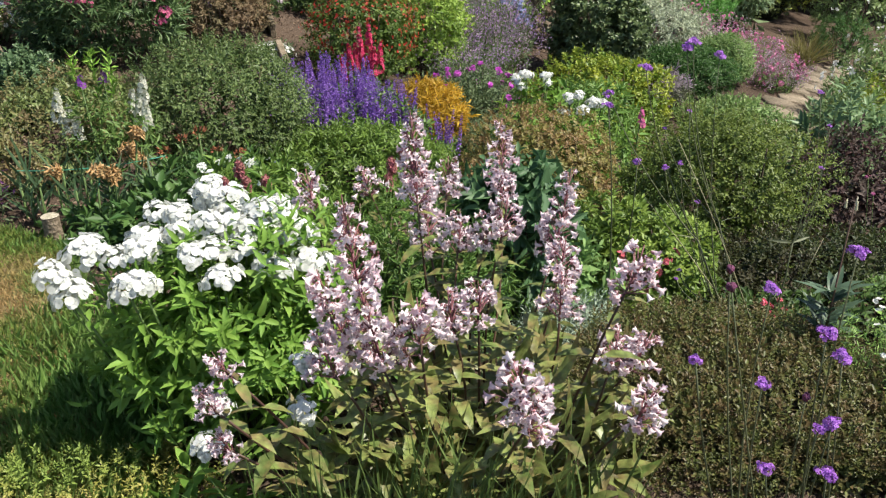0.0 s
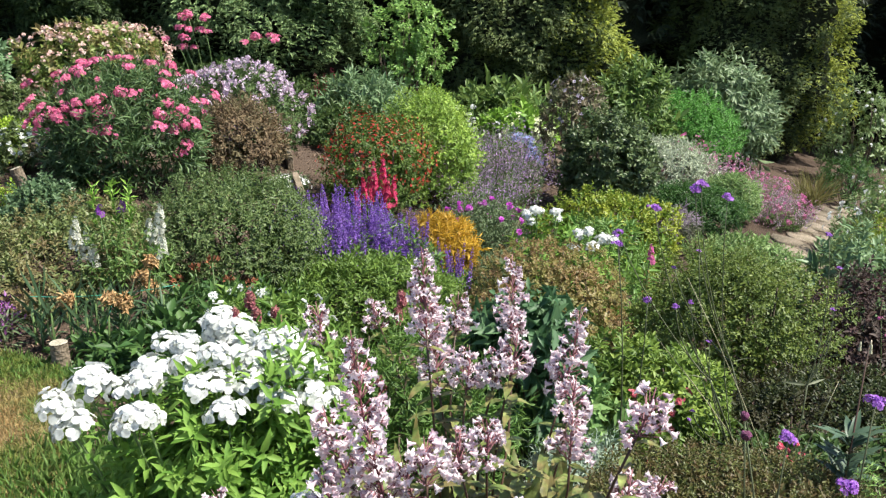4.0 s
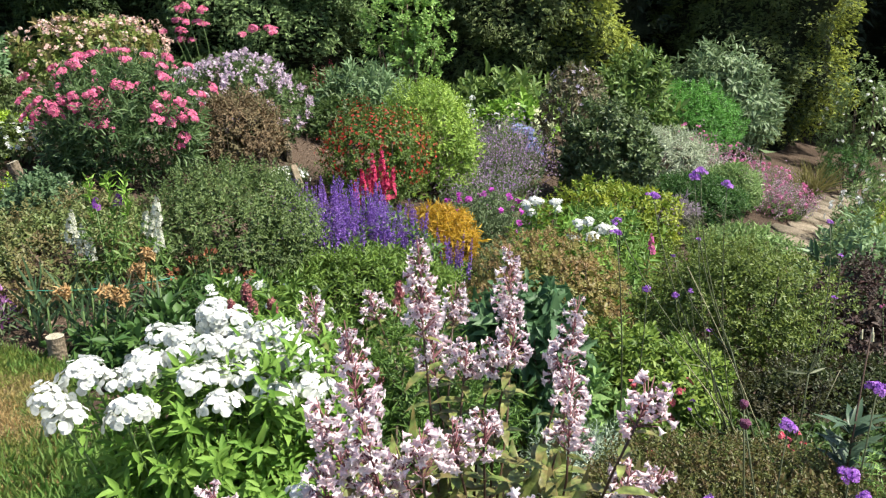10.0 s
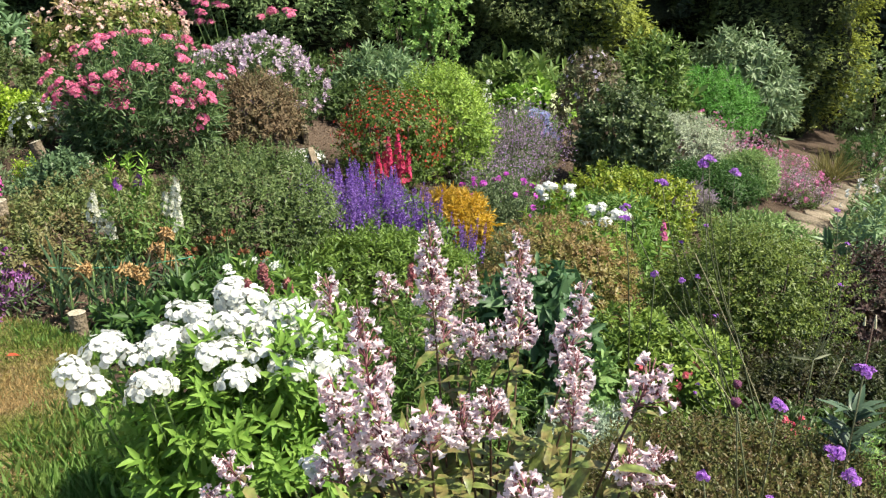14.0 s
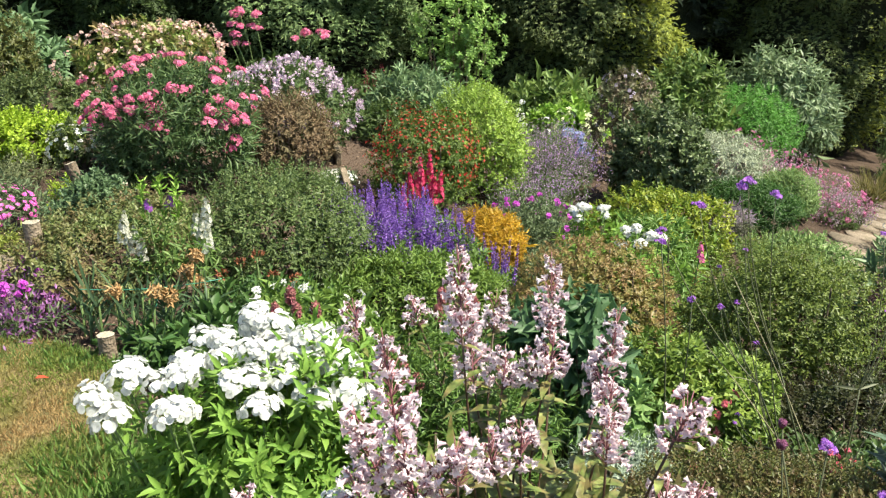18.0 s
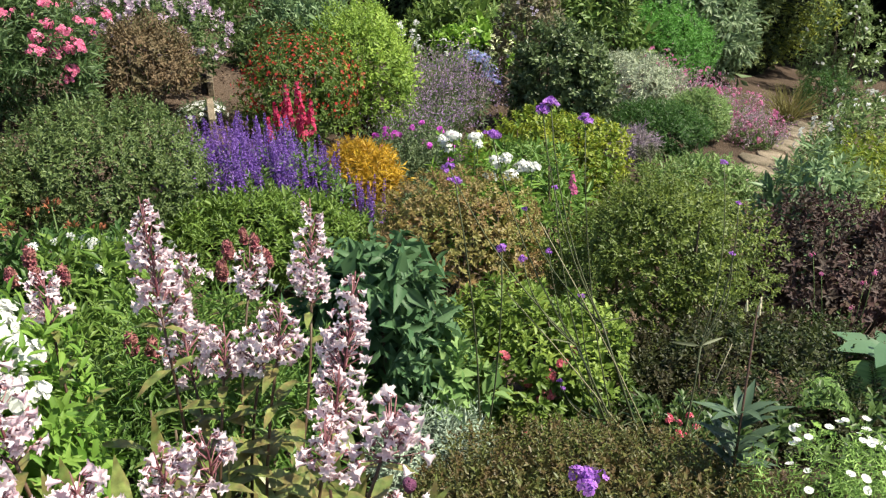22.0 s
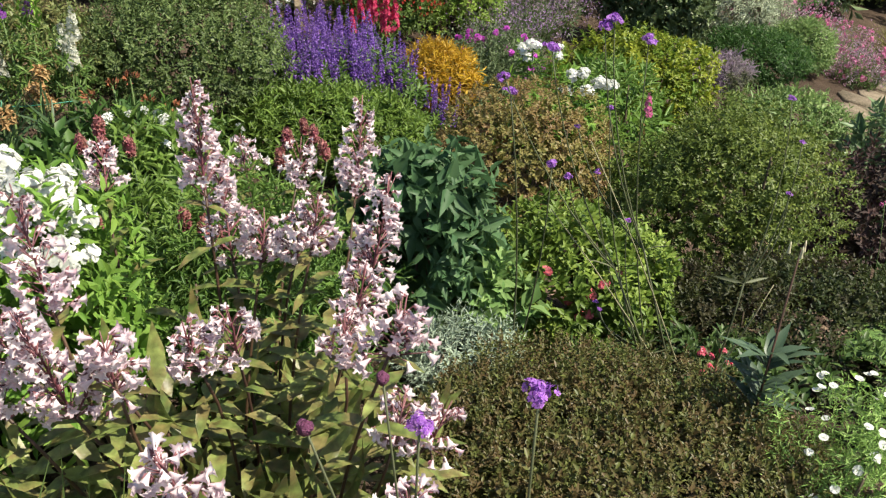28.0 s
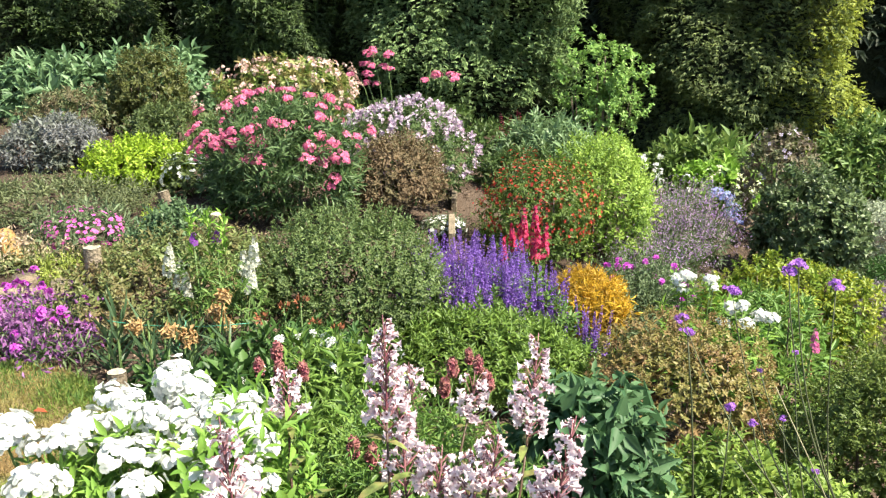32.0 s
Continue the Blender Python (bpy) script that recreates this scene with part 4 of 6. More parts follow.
fp = [(0.93, 2.72, -0.05), (1.0, 2.7, -0.02), (0.97, 2.69, -0.10), (0.92, 2.66, -0.2), (1.03, 2.7, 0.02), (0.86, 2.7, 0.06), (0.99, 2.68, -0.07), (1.08, 2.75, 0.03)]
put("flower", CORAL, e, [np.array(p) - [0.95, 2.95, ground_z(0.95, 2.95)] for p in fp], [(0, -0.8, 0.6)] * len(fp))
bush("smoke_shrub", "dark purple-leaved shrub with small leaves", 2.72, 4.25, 0.53, -0.17, 8000, 0.038, 0.017, M("purple_leaf", (0.03, 0.014, 0.017), (0.10, 0.05, 0.05), (0.05, 0.035, 0.028), 0.6, 0.2), lump=0.15, fine=False)
bush("dark_low_shrub", "low dark green shrub with small leaves", 1.66, 2.85, 0.54, -0.03, 15000, 0.018, 0.009, M("dark_small_leaf", (0.016, 0.028, 0.010), (0.068, 0.08, 0.025), (0.042, 0.032, 0.017), 0.46), ry=0.4, lump=0.15)
e = bush("olive_mat", "low dense shrub with olive and bronze leaves", 0.98, 1.90, 0.49, 0.10, 52000, 0.0145, 0.0062, M("olive_bronze_leaf", (0.04, 0.05, 0.014), (0.15, 0.16, 0.05), (0.12, 0.078, 0.038), 0.42, 0.25, 30), ry=0.34, lump=0.28, box=1.2, up=0.9, long=3.4, wild=0.5)
e.rotation_euler.z = -0.42
bush("artemisia", "silver plant with fine filigree leaves", 0.58, 2.42, 0.15, 0.02, 3600, 0.026, 0.004, M("silver_filigree", (0.28, 0.34, 0.28), (0.46, 0.51, 0.43), None, 0.7, 0.15), category="perennial")
bush("blue_leaved_shrub", "leafy plant with large dark blue-green leaves", 0.42, 2.78, 0.20, 0.42, 2100, 0.060, 0.022, M("dark_blue_green_leaf", (0.05, 0.11, 0.05), (0.12, 0.20, 0.095), None, 0.5), fine=True, deep=0.7, up=0.1, hang=0.2, curl=0.4, per=7, wild=0.95, category="perennial")
bush("lambs_ear", "soft light green downy-leaved plant beside the silver one", 0.62, 2.72, 0.15, 0.10, 500, 0.05, 0.02, M("downy_leaf", (0.14, 0.24, 0.08), (0.24, 0.34, 0.13), None, 0.7), fine=True, category="perennial")
bush("shade_laurel", "dark evergreen in the shade under the conifers", -2.3, 11.2, 0.8, 0.1, 1800, 0.09, 0.03, M("shade_leaf", (0.05, 0.09, 0.025), (0.11, 0.15, 0.05)), fine=True)
bush("shade_laurel", "dark evergreen in the shade under the conifers", -0.9, 10.9, 0.8, -0.02, 1800, 0.09, 0.03, MATS["shade_leaf"], fine=True)
bush("shade_laurel", "low dark evergreen beside the mauve shrub", -0.55, 8.9, 0.38, 0.0, 1500, 0.07, 0.02, MATS["shade_leaf"], up=0.6)
e = thing("dark_red_spikes", "a few dark red flower spikes in the shade", "perennial", -0.75, 10.0)
DR = meshes("flower_spike", 2, lambda: spike(0.3, 0.03, 60, leaves(np.zeros((1, 3)), np.array([[0.8, 0, 0.5]]), np.array([[0, 0, 1.0]]), 0.035, 0.016)), mat("dark_red_petal", (0.16, 0.012, 0.03), (0.26, 0.03, 0.06), 0.6, 0.2))
for px in (-0.08, 0.0, 0.07):
    part("stem", tube([(px * 0.5, 0, 0), (px, 0, 0.35)], 0.006, 0.004, 4), STEM, e)
    put("flower_spike", DR, e, [(px, 0, 0.30)], [(px, 0, 1)])
# ---- right edge: path and its plants ----
STONE = mat("path_stone", (0.17, 0.135, 0.10), (0.28, 0.225, 0.17), 0.85, 0, 6, 0.4, None, 0.2, 60)
path = new("path")
path.location = (5.15, 10.0, ground_z(5.15, 10.0))
tagged(path, "path of flat sandstone flags sunk in the soil", "path", kind="structure")


def flag(r, k=8):
    a = np.sort(rng.uniform(0, 6.283, k) * 0.3 + np.arange(k) * 6.283 / k * 0.9)
    rr = r * rng.uniform(0.8, 1.15, k)
    top = np.stack([np.cos(a) * rr, np.sin(a) * rr, np.full(k, 0.03)], 1)
    V = np.concatenate([top * [0.95, 0.95, 1], top * [1, 1, 0.5], top * [1, 1, -2.5]])
    i = np.arange(k)
    Q = np.concatenate([np.stack([i + b, (i + 1) % k + b, (i + 1) % k + b + k, i + b + k], 1)[:, ::-1] for b in (0, k)])
    return V, [Q, i[None]]


u = np.linspace(-2.4, 1.4, 40)
X = 5.15 + u * 0.62
bed = np.stack([np.stack([X + s, 10 + u, ground_z(X + s, 10 + u) + 0.008 + 0.004 * math.cos(s * 3)], 1) for s in (-0.18, -0.05, 0.1, 0.3, 0.46)], 1) - [5.15, 10, ground_z(5.15, 10.0)]
i, j = np.meshgrid(np.arange(39), np.arange(4), indexing="ij")
part("path_bed", (bed.reshape(-1, 3), [np.stack([i * 5 + j, i * 5 + j + 1, (i + 1) * 5 + j + 1, (i + 1) * 5 + j], -1).reshape(-1, 4)]), mat("path_grit", (0.10, 0.075, 0.055), (0.13, 0.10, 0.07), 0.95, 0, 3, 0.6, (0.15, 0.115, 0.085), 0.1, 60), path, smooth=True)
FL = meshes("flagstone", 5, lambda: flag(0.21), STONE)
for i in range(-5, 4):
    for j in range(2):
        px, py = 0.36 * j + 0.26 * i + rng.normal(0, 0.06), 0.42 * i + 0.16 * (j % 2) + rng.normal(0, 0.06)
        sl = (ground_z(5.15 + px, 10 + py) - ground_z(5.15, 10.0))
        o = part("flagstone", FL[int(rng.integers(5))], None, path)
        o.matrix_basis = Matrix.LocRotScale((px, py, sl), Euler((0.0, 0.216, 0)), (1, 1, 1)) @ Matrix.Rotation(rng.uniform(0, 6.28), 4, 'Z')
e = bush("white_cistus", "loose green shrub with white flowers beside the path", 5.3, 8.35, 0.68, -0.80, 4200, 0.06, 0.02, M("cistus_green", (0.13, 0.19, 0.07), (0.25, 0.31, 0.13)), lump=0.3, wild=0.9)
WF = meshes("flower", 3, lambda: head(4, 0.02, 0.6, floret(5, 0.021)), WHITE)
fp, fn = on_crown(80, 0.72, 0.7, HEIGHT[e.name] * 1.02)
put("flower", WF, e, fp, fn)
e = bush("white_cistus", "pale green shrub with small white flowers by the conifers", 7.7, 13.8, 0.6, -0.6, 2600, 0.07, 0.025, MATS["cistus_green"], lump=0.3)
fp, fn = on_crown(30, 0.6, 0.6, HEIGHT[e.name] * 1.02)
put("flower", WF, e, fp, fn)
bush("clipped_ball", "small dark green shrub clipped round", 6.6, 12.0, 0.42, -1.3, 3200, 0.035, 0.012, MATS["dark_needle"], lump=0.05)
bush("gold_low_shrub", "low golden-green shrub at the path", 4.4, 7.0, 0.45, -0.68, 3600, 0.04, 0.016, MATS["yellow_green_leaf"])
bush("leafy_clump", "upright clump of blue-green leaves", 3.15, 5.5, 0.3, -0.32, 900, 0.09, 0.025, MATS["blue_green_leaf"], fine=True, up=0.8, category="perennial")
bush("leafy_clump", "green leafy clump between the shrubs", 3.7, 6.3, 0.4, -0.6, 1500, 0.07, 0.02, MATS["cistus_green"], up=0.6, category="perennial")
bush("spreading_green", "soft green low shrub behind the rounded one", 2.2, 5.4, 0.45, -0.38, 4200, 0.035, 0.012, MATS["hebe_leaf"])
for gx, gy, glen in ((5.75, 11.3, 0.55), (4.75, 8.3, 0.34)):
    e = thing("grass_tuft", "tuft of bronze-green arching grass", "grass", gx, gy)
    P = np.tile([[0, 0, 0.0]], (160, 1)) + rng.normal(0, 0.05, (160, 3)) * [1, 1, 0]
    part("blade_mass", leaves(P, rng.normal(0, 0.7, (160, 3)) * [1, 1, 0] + [0, 0, 1], rng.normal(size=(160, 3)), glen, 0.012, True, 0.2, 0.3), M("bronze_grass", (0.15, 0.13, 0.05), (0.26, 0.22, 0.09)), e)

# ---- left front: irises, snapdragons ----
e = thing("iris_clump", "clump of sword leaves with withered brown iris flowers", "perennial", -1.2, 3.35)
SWORD = [mesh_np("sword_leaf", *leaves(np.zeros((1, 3)), np.array([[0, 0, 1.0]]), np.array([[0, -1.0, 0]]), 0.14, 0.013, True, 0.12, c), 0, M("sword_leaf", (0.045, 0.085, 0.04), (0.10, 0.15, 0.075)), True) for c in (0.1, 0.3, 0.5)]
for k in range(17):
    q = np.array([rng.uniform(-0.28, 0.34), rng.normal(0, 0.11), 0])
    hz = rng.uniform(0.08, 0.24)
    part("leaf_stem", tube([q, q + [0.01, -0.01, hz]], 0.006, 0.004), STEM, e)
    a = np.arange(11) * 2.4
    z = np.linspace(0.25, 1.0, 11)
    put("sword_leaf", SWORD, e, [q + [0, 0, hz * f] for f in z], np.stack([np.cos(a), np.sin(a), 0.4 + 1.3 * z], 1), 0.95)
DRY = meshes("withered_flower", 3, lambda: head(30, 0.024, 1.3, leaves(np.zeros((3, 3)), np.array([[1, 0, 0.6], [-0.6, 0.6, 0.1], [0.2, -0.5, 0.9]]), np.array([[0, 0, 1.0], [0.5, 0, 1], [1, 0, 0.2]]), 0.021, 0.011, True, 0.5, 0.9)), mat("withered_petal", (0.36, 0.20, 0.08), (0.56, 0.38, 0.19), 0.8, 0.2, 30))
for wx, wy, wz in ((-1.11, 3.22, 0.25), (-1.06, 3.51, 0.22), (-1.0, 3.45, 0.32), (-1.30, 3.3, 0.22), (-1.08, 3.3, 0.2), (-1.02, 3.5, 0.18)):
    p = np.array([wx + 1.2, wy - 3.35, wz - ground_z(-1.2, 3.35)])
    part("flower_stalk", tube([(p[0] * 0.7, p[1], 0), p], 0.005, 0.004), STEM, e)
    put("withered_flower", DRY, e, [p], [(0.1, -0.3, 1)], 1.0)
e = bush("leafy_groundcover", "dark leafy ground cover below the irises", -0.92, 3.2, 0.34, 0.10, 1500, 0.055, 0.022, M("leafy_dark", (0.04, 0.09, 0.025), (0.10, 0.17, 0.05)), fine=True, ry=0.22, category="perennial")
e = thing("snapdragons", "clump of white and purple snapdragon spikes", "perennial", -1.22, 3.85)
part("foliage", foliage(1100, 0.2, 0.17, 0.42, 0.045, 0.011, up=0.7, deep=0.8, lump=0.3), M("snap_leaf", (0.07, 0.13, 0.03), (0.15, 0.22, 0.06)), e)
SNW = meshes("flower_spike", 3, lambda: spike(0.13, 0.026, 30, floret(5, 0.0145)), mat("cream_white_petal", (0.62, 0.60, 0.50), (0.70, 0.70, 0.62), 0.6, 0.3, 30))
SNP = meshes("flower_spike", 2, lambda: spike(0.05, 0.02, 12, floret(5, 0.013)), mat("purple_petal", (0.22, 0.04, 0.36), (0.36, 0.10, 0.5), 0.6, 0.25, 30))
gz = ground_z(-1.22, 3.85)
for sx, sz, kind in ((-1.40, 0.20, 0), (-1.42, 0.28, 0), (-1.30, 0.42, 1), (-1.22, 0.42, 1), (-1.10, 0.20, 0), (-1.13, 0.26, 0), (-1.06, 0.22, 0), (-1.36, 0.16, 0), (-1.08, 0.3, 0)):
    p = np.array([sx + 1.22, rng.normal(0, 0.05), sz - gz])
    part("stem", tube([(p[0] * 0.7, p[1], 0), p], 0.004, 0.003), STEM, e)
    put("flower_spike", SNP if kind else SNW, e, [p], [(0.15, -0.15, 1)])
TOPS = M("snap_tip", (0.16, 0.30, 0.04), (0.28, 0.42, 0.08))
for sx in (-1.33, -1.25, -1.18):
    n = 40
    z = rng.uniform(0, 0.2, n)
    part("leafy_tip", leaves(np.stack([np.full(n, sx + 1.22), rng.normal(0, 0.01, n), 0.5 - gz + z - 0.15], 1), rng.normal(0, 0.7, (n, 3)) + [0, 0, 0.9], rng.normal(size=(n, 3)), 0.045, 0.012), TOPS, e)["kind"] = "stuff"

# light green perennials with small white and deep red flowers, behind the phlox
e = bush("white_gaura", "fresh green clump with small white flowers", -0.55, 3.4, 0.30, 0.16, 1700, 0.06, 0.015, M("light_perennial_leaf", (0.09, 0.16, 0.03), (0.19, 0.27, 0.065)), deep=0.7, wild=0.8, category="perennial")
SW = meshes("flower", 2, lambda: head(5, 0.014, 0.9, floret(4, 0.014)), WHITE)
fp, fn = on_crown(22, 0.32, 0.3, HEIGHT[e.name] * 1.02)
put("flower", SW, e, fp, fn)
e = bush("red_clover", "bright green clump with deep red cone flowers", -0.25, 2.75, 0.46, 0.26, 4200, 0.042, 0.011, MATS["light_perennial_leaf"], deep=0.8, wild=0.8, ry=0.3, category="perennial")
def cone_core(r, h):
    """The solid body of a clover head."""
    A, B = np.meshgrid(np.linspace(0, np.pi, 9), np.arange(9) * 2 * np.pi / 9, indexing="ij")
    V = np.stack([np.sin(A) * np.cos(B) * r, np.sin(A) * np.sin(B) * r, h / 2 - np.cos(A) * h / 2], -1).reshape(-1, 3)
    i, j = np.meshgrid(np.arange(8), np.arange(9), indexing="ij")
    return V, [np.stack([i * 9 + j, i * 9 + (j + 1) % 9, (i + 1) * 9 + (j + 1) % 9, (i + 1) * 9 + j], -1).reshape(-1, 4)]


CL = meshes("flower_cone", 3, lambda: joined([cone_core(0.011, 0.06), spike_even(0.058, 0.011, 170, leaves(np.zeros((1, 3)), np.array([[0.6, 0, 0.8]]), np.array([[0, 0, 1.0]]), 0.009, 0.006))]), mat("clover_red", (0.26, 0.045, 0.09), (0.40, 0.14, 0.15), 0.7, 0.2, 18, 0, (0.30, 0.17, 0.12)))
gz = ground_z(-0.25, 2.75)
for sx, sy, sz in ((-0.53, 2.72, 0.35), (-0.49, 2.75, 0.39), (-0.46, 2.7, 0.36), (-0.40, 2.74, 0.34), (-0.14, 2.4, 0.3), (-0.10, 2.42, 0.27), (-0.05, 2.38, 0.26), (0.02, 2.9, 0.32), (0.06, 2.95, 0.35), (0.10, 2.9, 0.34), (0.0, 2.85, 0.28), (-0.32, 2.3, 0.33), (0.14, 2.88, 0.3)):
    p = np.array([sx + 0.25, sy - 2.75, sz - gz])
    part("stem", tube([(p[0] * 0.8, p[1] * 0.8, 0), p], 0.003, 0.002, 4), STEM, e)
    put("flower_cone", CL, e, [p], [(rng.normal(0, 0.1), 0, 1)])
e = bush("fern_foliage", "feathery fresh green foliage between the tall flowers", 0.05, 2.35, 0.32, 0.40, 5200, 0.034, 0.006, M("feathery_leaf", (0.07, 0.14, 0.03), (0.14, 0.22, 0.055)), deep=0.8, wild=0.9, ry=0.3, category="perennial")

# ---- the white phlox in front ----
HEADS = [(-0.47, 2.1, 0.64), (-0.57, 2.05, 0.6), (-0.51, 2.02, 0.59), (-0.46, 2.08, 0.6), (-0.41, 2.1, 0.6), (-0.34, 2.06, 0.59), (-0.3, 2.1, 0.58), (-0.26, 2.05, 0.57), (-0.41, 2.02, 0.58),
         (-0.34, 2.0, 0.57), (-0.3, 2.02, 0.55), (-0.23, 2.03, 0.54), (-0.63, 1.95, 0.57), (-0.59, 1.97, 0.56), (-0.6, 1.9, 0.55), (-0.75, 1.82, 0.56), (-0.71, 1.86, 0.57), (-0.68, 1.9, 0.56),
         (-0.73, 1.8, 0.53), (-0.61, 1.78, 0.53), (-0.58, 1.82, 0.53), (-0.56, 1.78, 0.52), (-0.47, 1.92, 0.56), (-0.42, 1.92, 0.55), (-0.37, 1.94, 0.56), (-0.37, 1.84, 0.5), (-0.3, 1.93, 0.52),
         (-0.24, 1.92, 0.51), (-0.19, 1.92, 0.5), (-0.26, 1.9, 0.5)]
HEADS += [(-0.53, 1.97, 0.57), (-0.44, 1.99, 0.58), (-0.66, 1.86, 0.55), (-0.36, 1.98, 0.56)]
HEADS = [(x + rng.normal(0, 0.012), y + rng.normal(0, 0.012), z + rng.normal(0, 0.012)) for x, y, z in HEADS]
ph = phlox(-0.42, 1.98, HEADS, 0.32, 0.55, 4600, "tall white phlox in full bloom with fresh green leaves", 0.052, 1.0)
gz = ground_z(-0.42, 1.98)
for hx, hy, hz in ((-0.19, 1.55, 0.46), (-0.20, 1.50, 0.38), (-0.40, 1.46, 0.33), (-0.37, 1.5, 0.40)):
    p = np.array([hx + 0.42, hy - 1.98, hz - gz])
    part("stem", tube(bow((p[0] * 0.6, p[1] * 0.5, 0), p, (0, 0, 0.03)), 0.004, 0.003), STEM, ph)
    put("flower_head", PH, ph, [p], [(0, -0.3, 1)], 0.7)

# ---- the tall pale pink penstemon ----
PEN_LEAF = mat("bronze_green_big_leaf", (0.11, 0.16, 0.042), (0.27, 0.32, 0.095), 0.4, 0.32, 25, 0.15, (0.22, 0.18, 0.07), 0.45, 45)
PEN_PETAL = mat("pale_pink_petal", (0.64, 0.44, 0.52), (0.89, 0.82, 0.83), 0.55, 0.38, 60, 0, (0.82, 0.69, 0.74))
CALYX = mat("calyx_maroon", (0.14, 0.04, 0.055), (0.34, 0.15, 0.17), 0.5, 0.1, 30)


def bell():
    """A penstemon flower along z: a short tube that opens into five rounded lobes."""
    k = np.arange(15)
    th = k * 2 * np.pi / 15
    rows = [(0.0, 0.0022, 0.0022), (0.009, 0.0042, 0.0042), (0.019, 0.0075, 0.0066), (0.0225, 0.0118, 0.0078), (0.0235, 0.0160, 0.0080)]
    V = np.concatenate([np.stack([np.cos(th) * np.where(k % 3, a, b), np.sin(th) * np.where(k % 3, a, b), np.full(15, z)], 1) for z, a, b in rows])
    Q = np.concatenate([np.stack([k + 15 * r, (k + 1) % 15 + 15 * r, (k + 1) % 15 + 15 * r + 15, k + 15 * r + 15], 1) for r in range(4)])
    return V, [Q]


def panicle(L, tiers):
    """Places and ways of the flowers of one panicle that starts at 0 and is L long, and its twigs."""
    P, N, tw = [], [], [tube([(0, 0, 0), (0.003, 0.002, L * 0.5), (0, 0, L)], 0.0028, 0.001, 4)]
    for k in range(tiers):
        f = k / tiers
        z = L * (0.02 + 0.95 * f)
        reach = (0.036 * (1 - f) + 0.010) * rng.uniform(0.65, 1.3)
        for j in range(int((9.5 - 4.5 * f) * rng.uniform(0.75, 1.15))):
            a = rng.uniform(0, 6.283)
            q = np.array([math.cos(a) * reach * rng.uniform(0.5, 1), math.sin(a) * reach * rng.uniform(0.5, 1), z + rng.uniform(0, 0.018)])
            tw.append(tube([(0, 0, z - 0.02), q], 0.0014, 0.0009, 3))
            P.append(q)
            N.append((math.cos(a) * 1.2, math.sin(a) * 1.2, rng.uniform(-0.9, 0.1)))
    return np.array(P), np.array(N), joined(tw)


def panicles(k, L, tiers):
    """k panicles: the places and ways of the flowers, the mesh of twigs and calyces, and all petals in one."""
    out = []
    for _ in range(k):
        P, N, tw = panicle(L, tiers)
        n = 4 * len(P)
        cal = leaves(np.repeat(P, 4, 0), np.repeat(unit(N), 4, 0) + rng.normal(0, 0.4, (n, 3)), rng.normal(size=(n, 3)), 0.012, 0.0055)
        pet = mesh_np("petals", *scatter_pieces(bell(), P, N, rng.uniform(0.62, 0.9, len(P)) * np.interp(P[:, 2], [0, L * 0.7, L], [1, 0.9, 0.5])), 0, PEN_PETAL, True)
        out.append((P, N, mesh_np("flower_panicle", *joined([tw, cal]), 0, CALYX), pet))
    return out


PAN_L, PAN_S = panicles(6, 0.22, 10), panicles(6, 0.10, 5)
BELL = [mesh_np("flower", *bell(), 0, PEN_PETAL, True)]
pen = thing("penstemon", "tall pale pink penstemon with maroon stems and bronze-green leaves", "perennial", 0.18, 1.7)
TALL = [(-0.07, 1.6, 0.8), (-0.1, 1.55, 0.7), (-0.03, 1.52, 0.66), (0.07, 1.97, 0.84), (0.1, 2.0, 0.68), (0.32, 2.25, 0.71), (0.4, 1.9, 0.71)]
SHORT = [(0.05, 1.52, 0.62), (-0.2, 2.13, 0.65), (0.28, 1.95, 0.64), (0.24, 1.97, 0.6), (0.17, 1.97, 0.59), (0.39, 1.78, 0.6), (0.38, 1.7, 0.55), (0.48, 1.53, 0.71), (0.19, 1.69, 0.56), (0.13, 1.66, 0.55),
         (-0.06, 2.7, 0.44), (0.17, 2.33, 0.59), (0.48, 1.6, 0.47), (0.54, 1.62, 0.45), (0.22, 1.3, 0.62), (0.24, 1.3, 0.55), (0.5, 1.45, 0.43), (-0.32, 1.4, 0.64), (-0.35, 1.38, 0.57),
         (-0.33, 1.37, 0.48), (-0.13, 1.5, 0.56), (0.02, 1.58, 0.55)]
gz = ground_z(0.18, 1.7)
lp, ld, ll = [], [], []
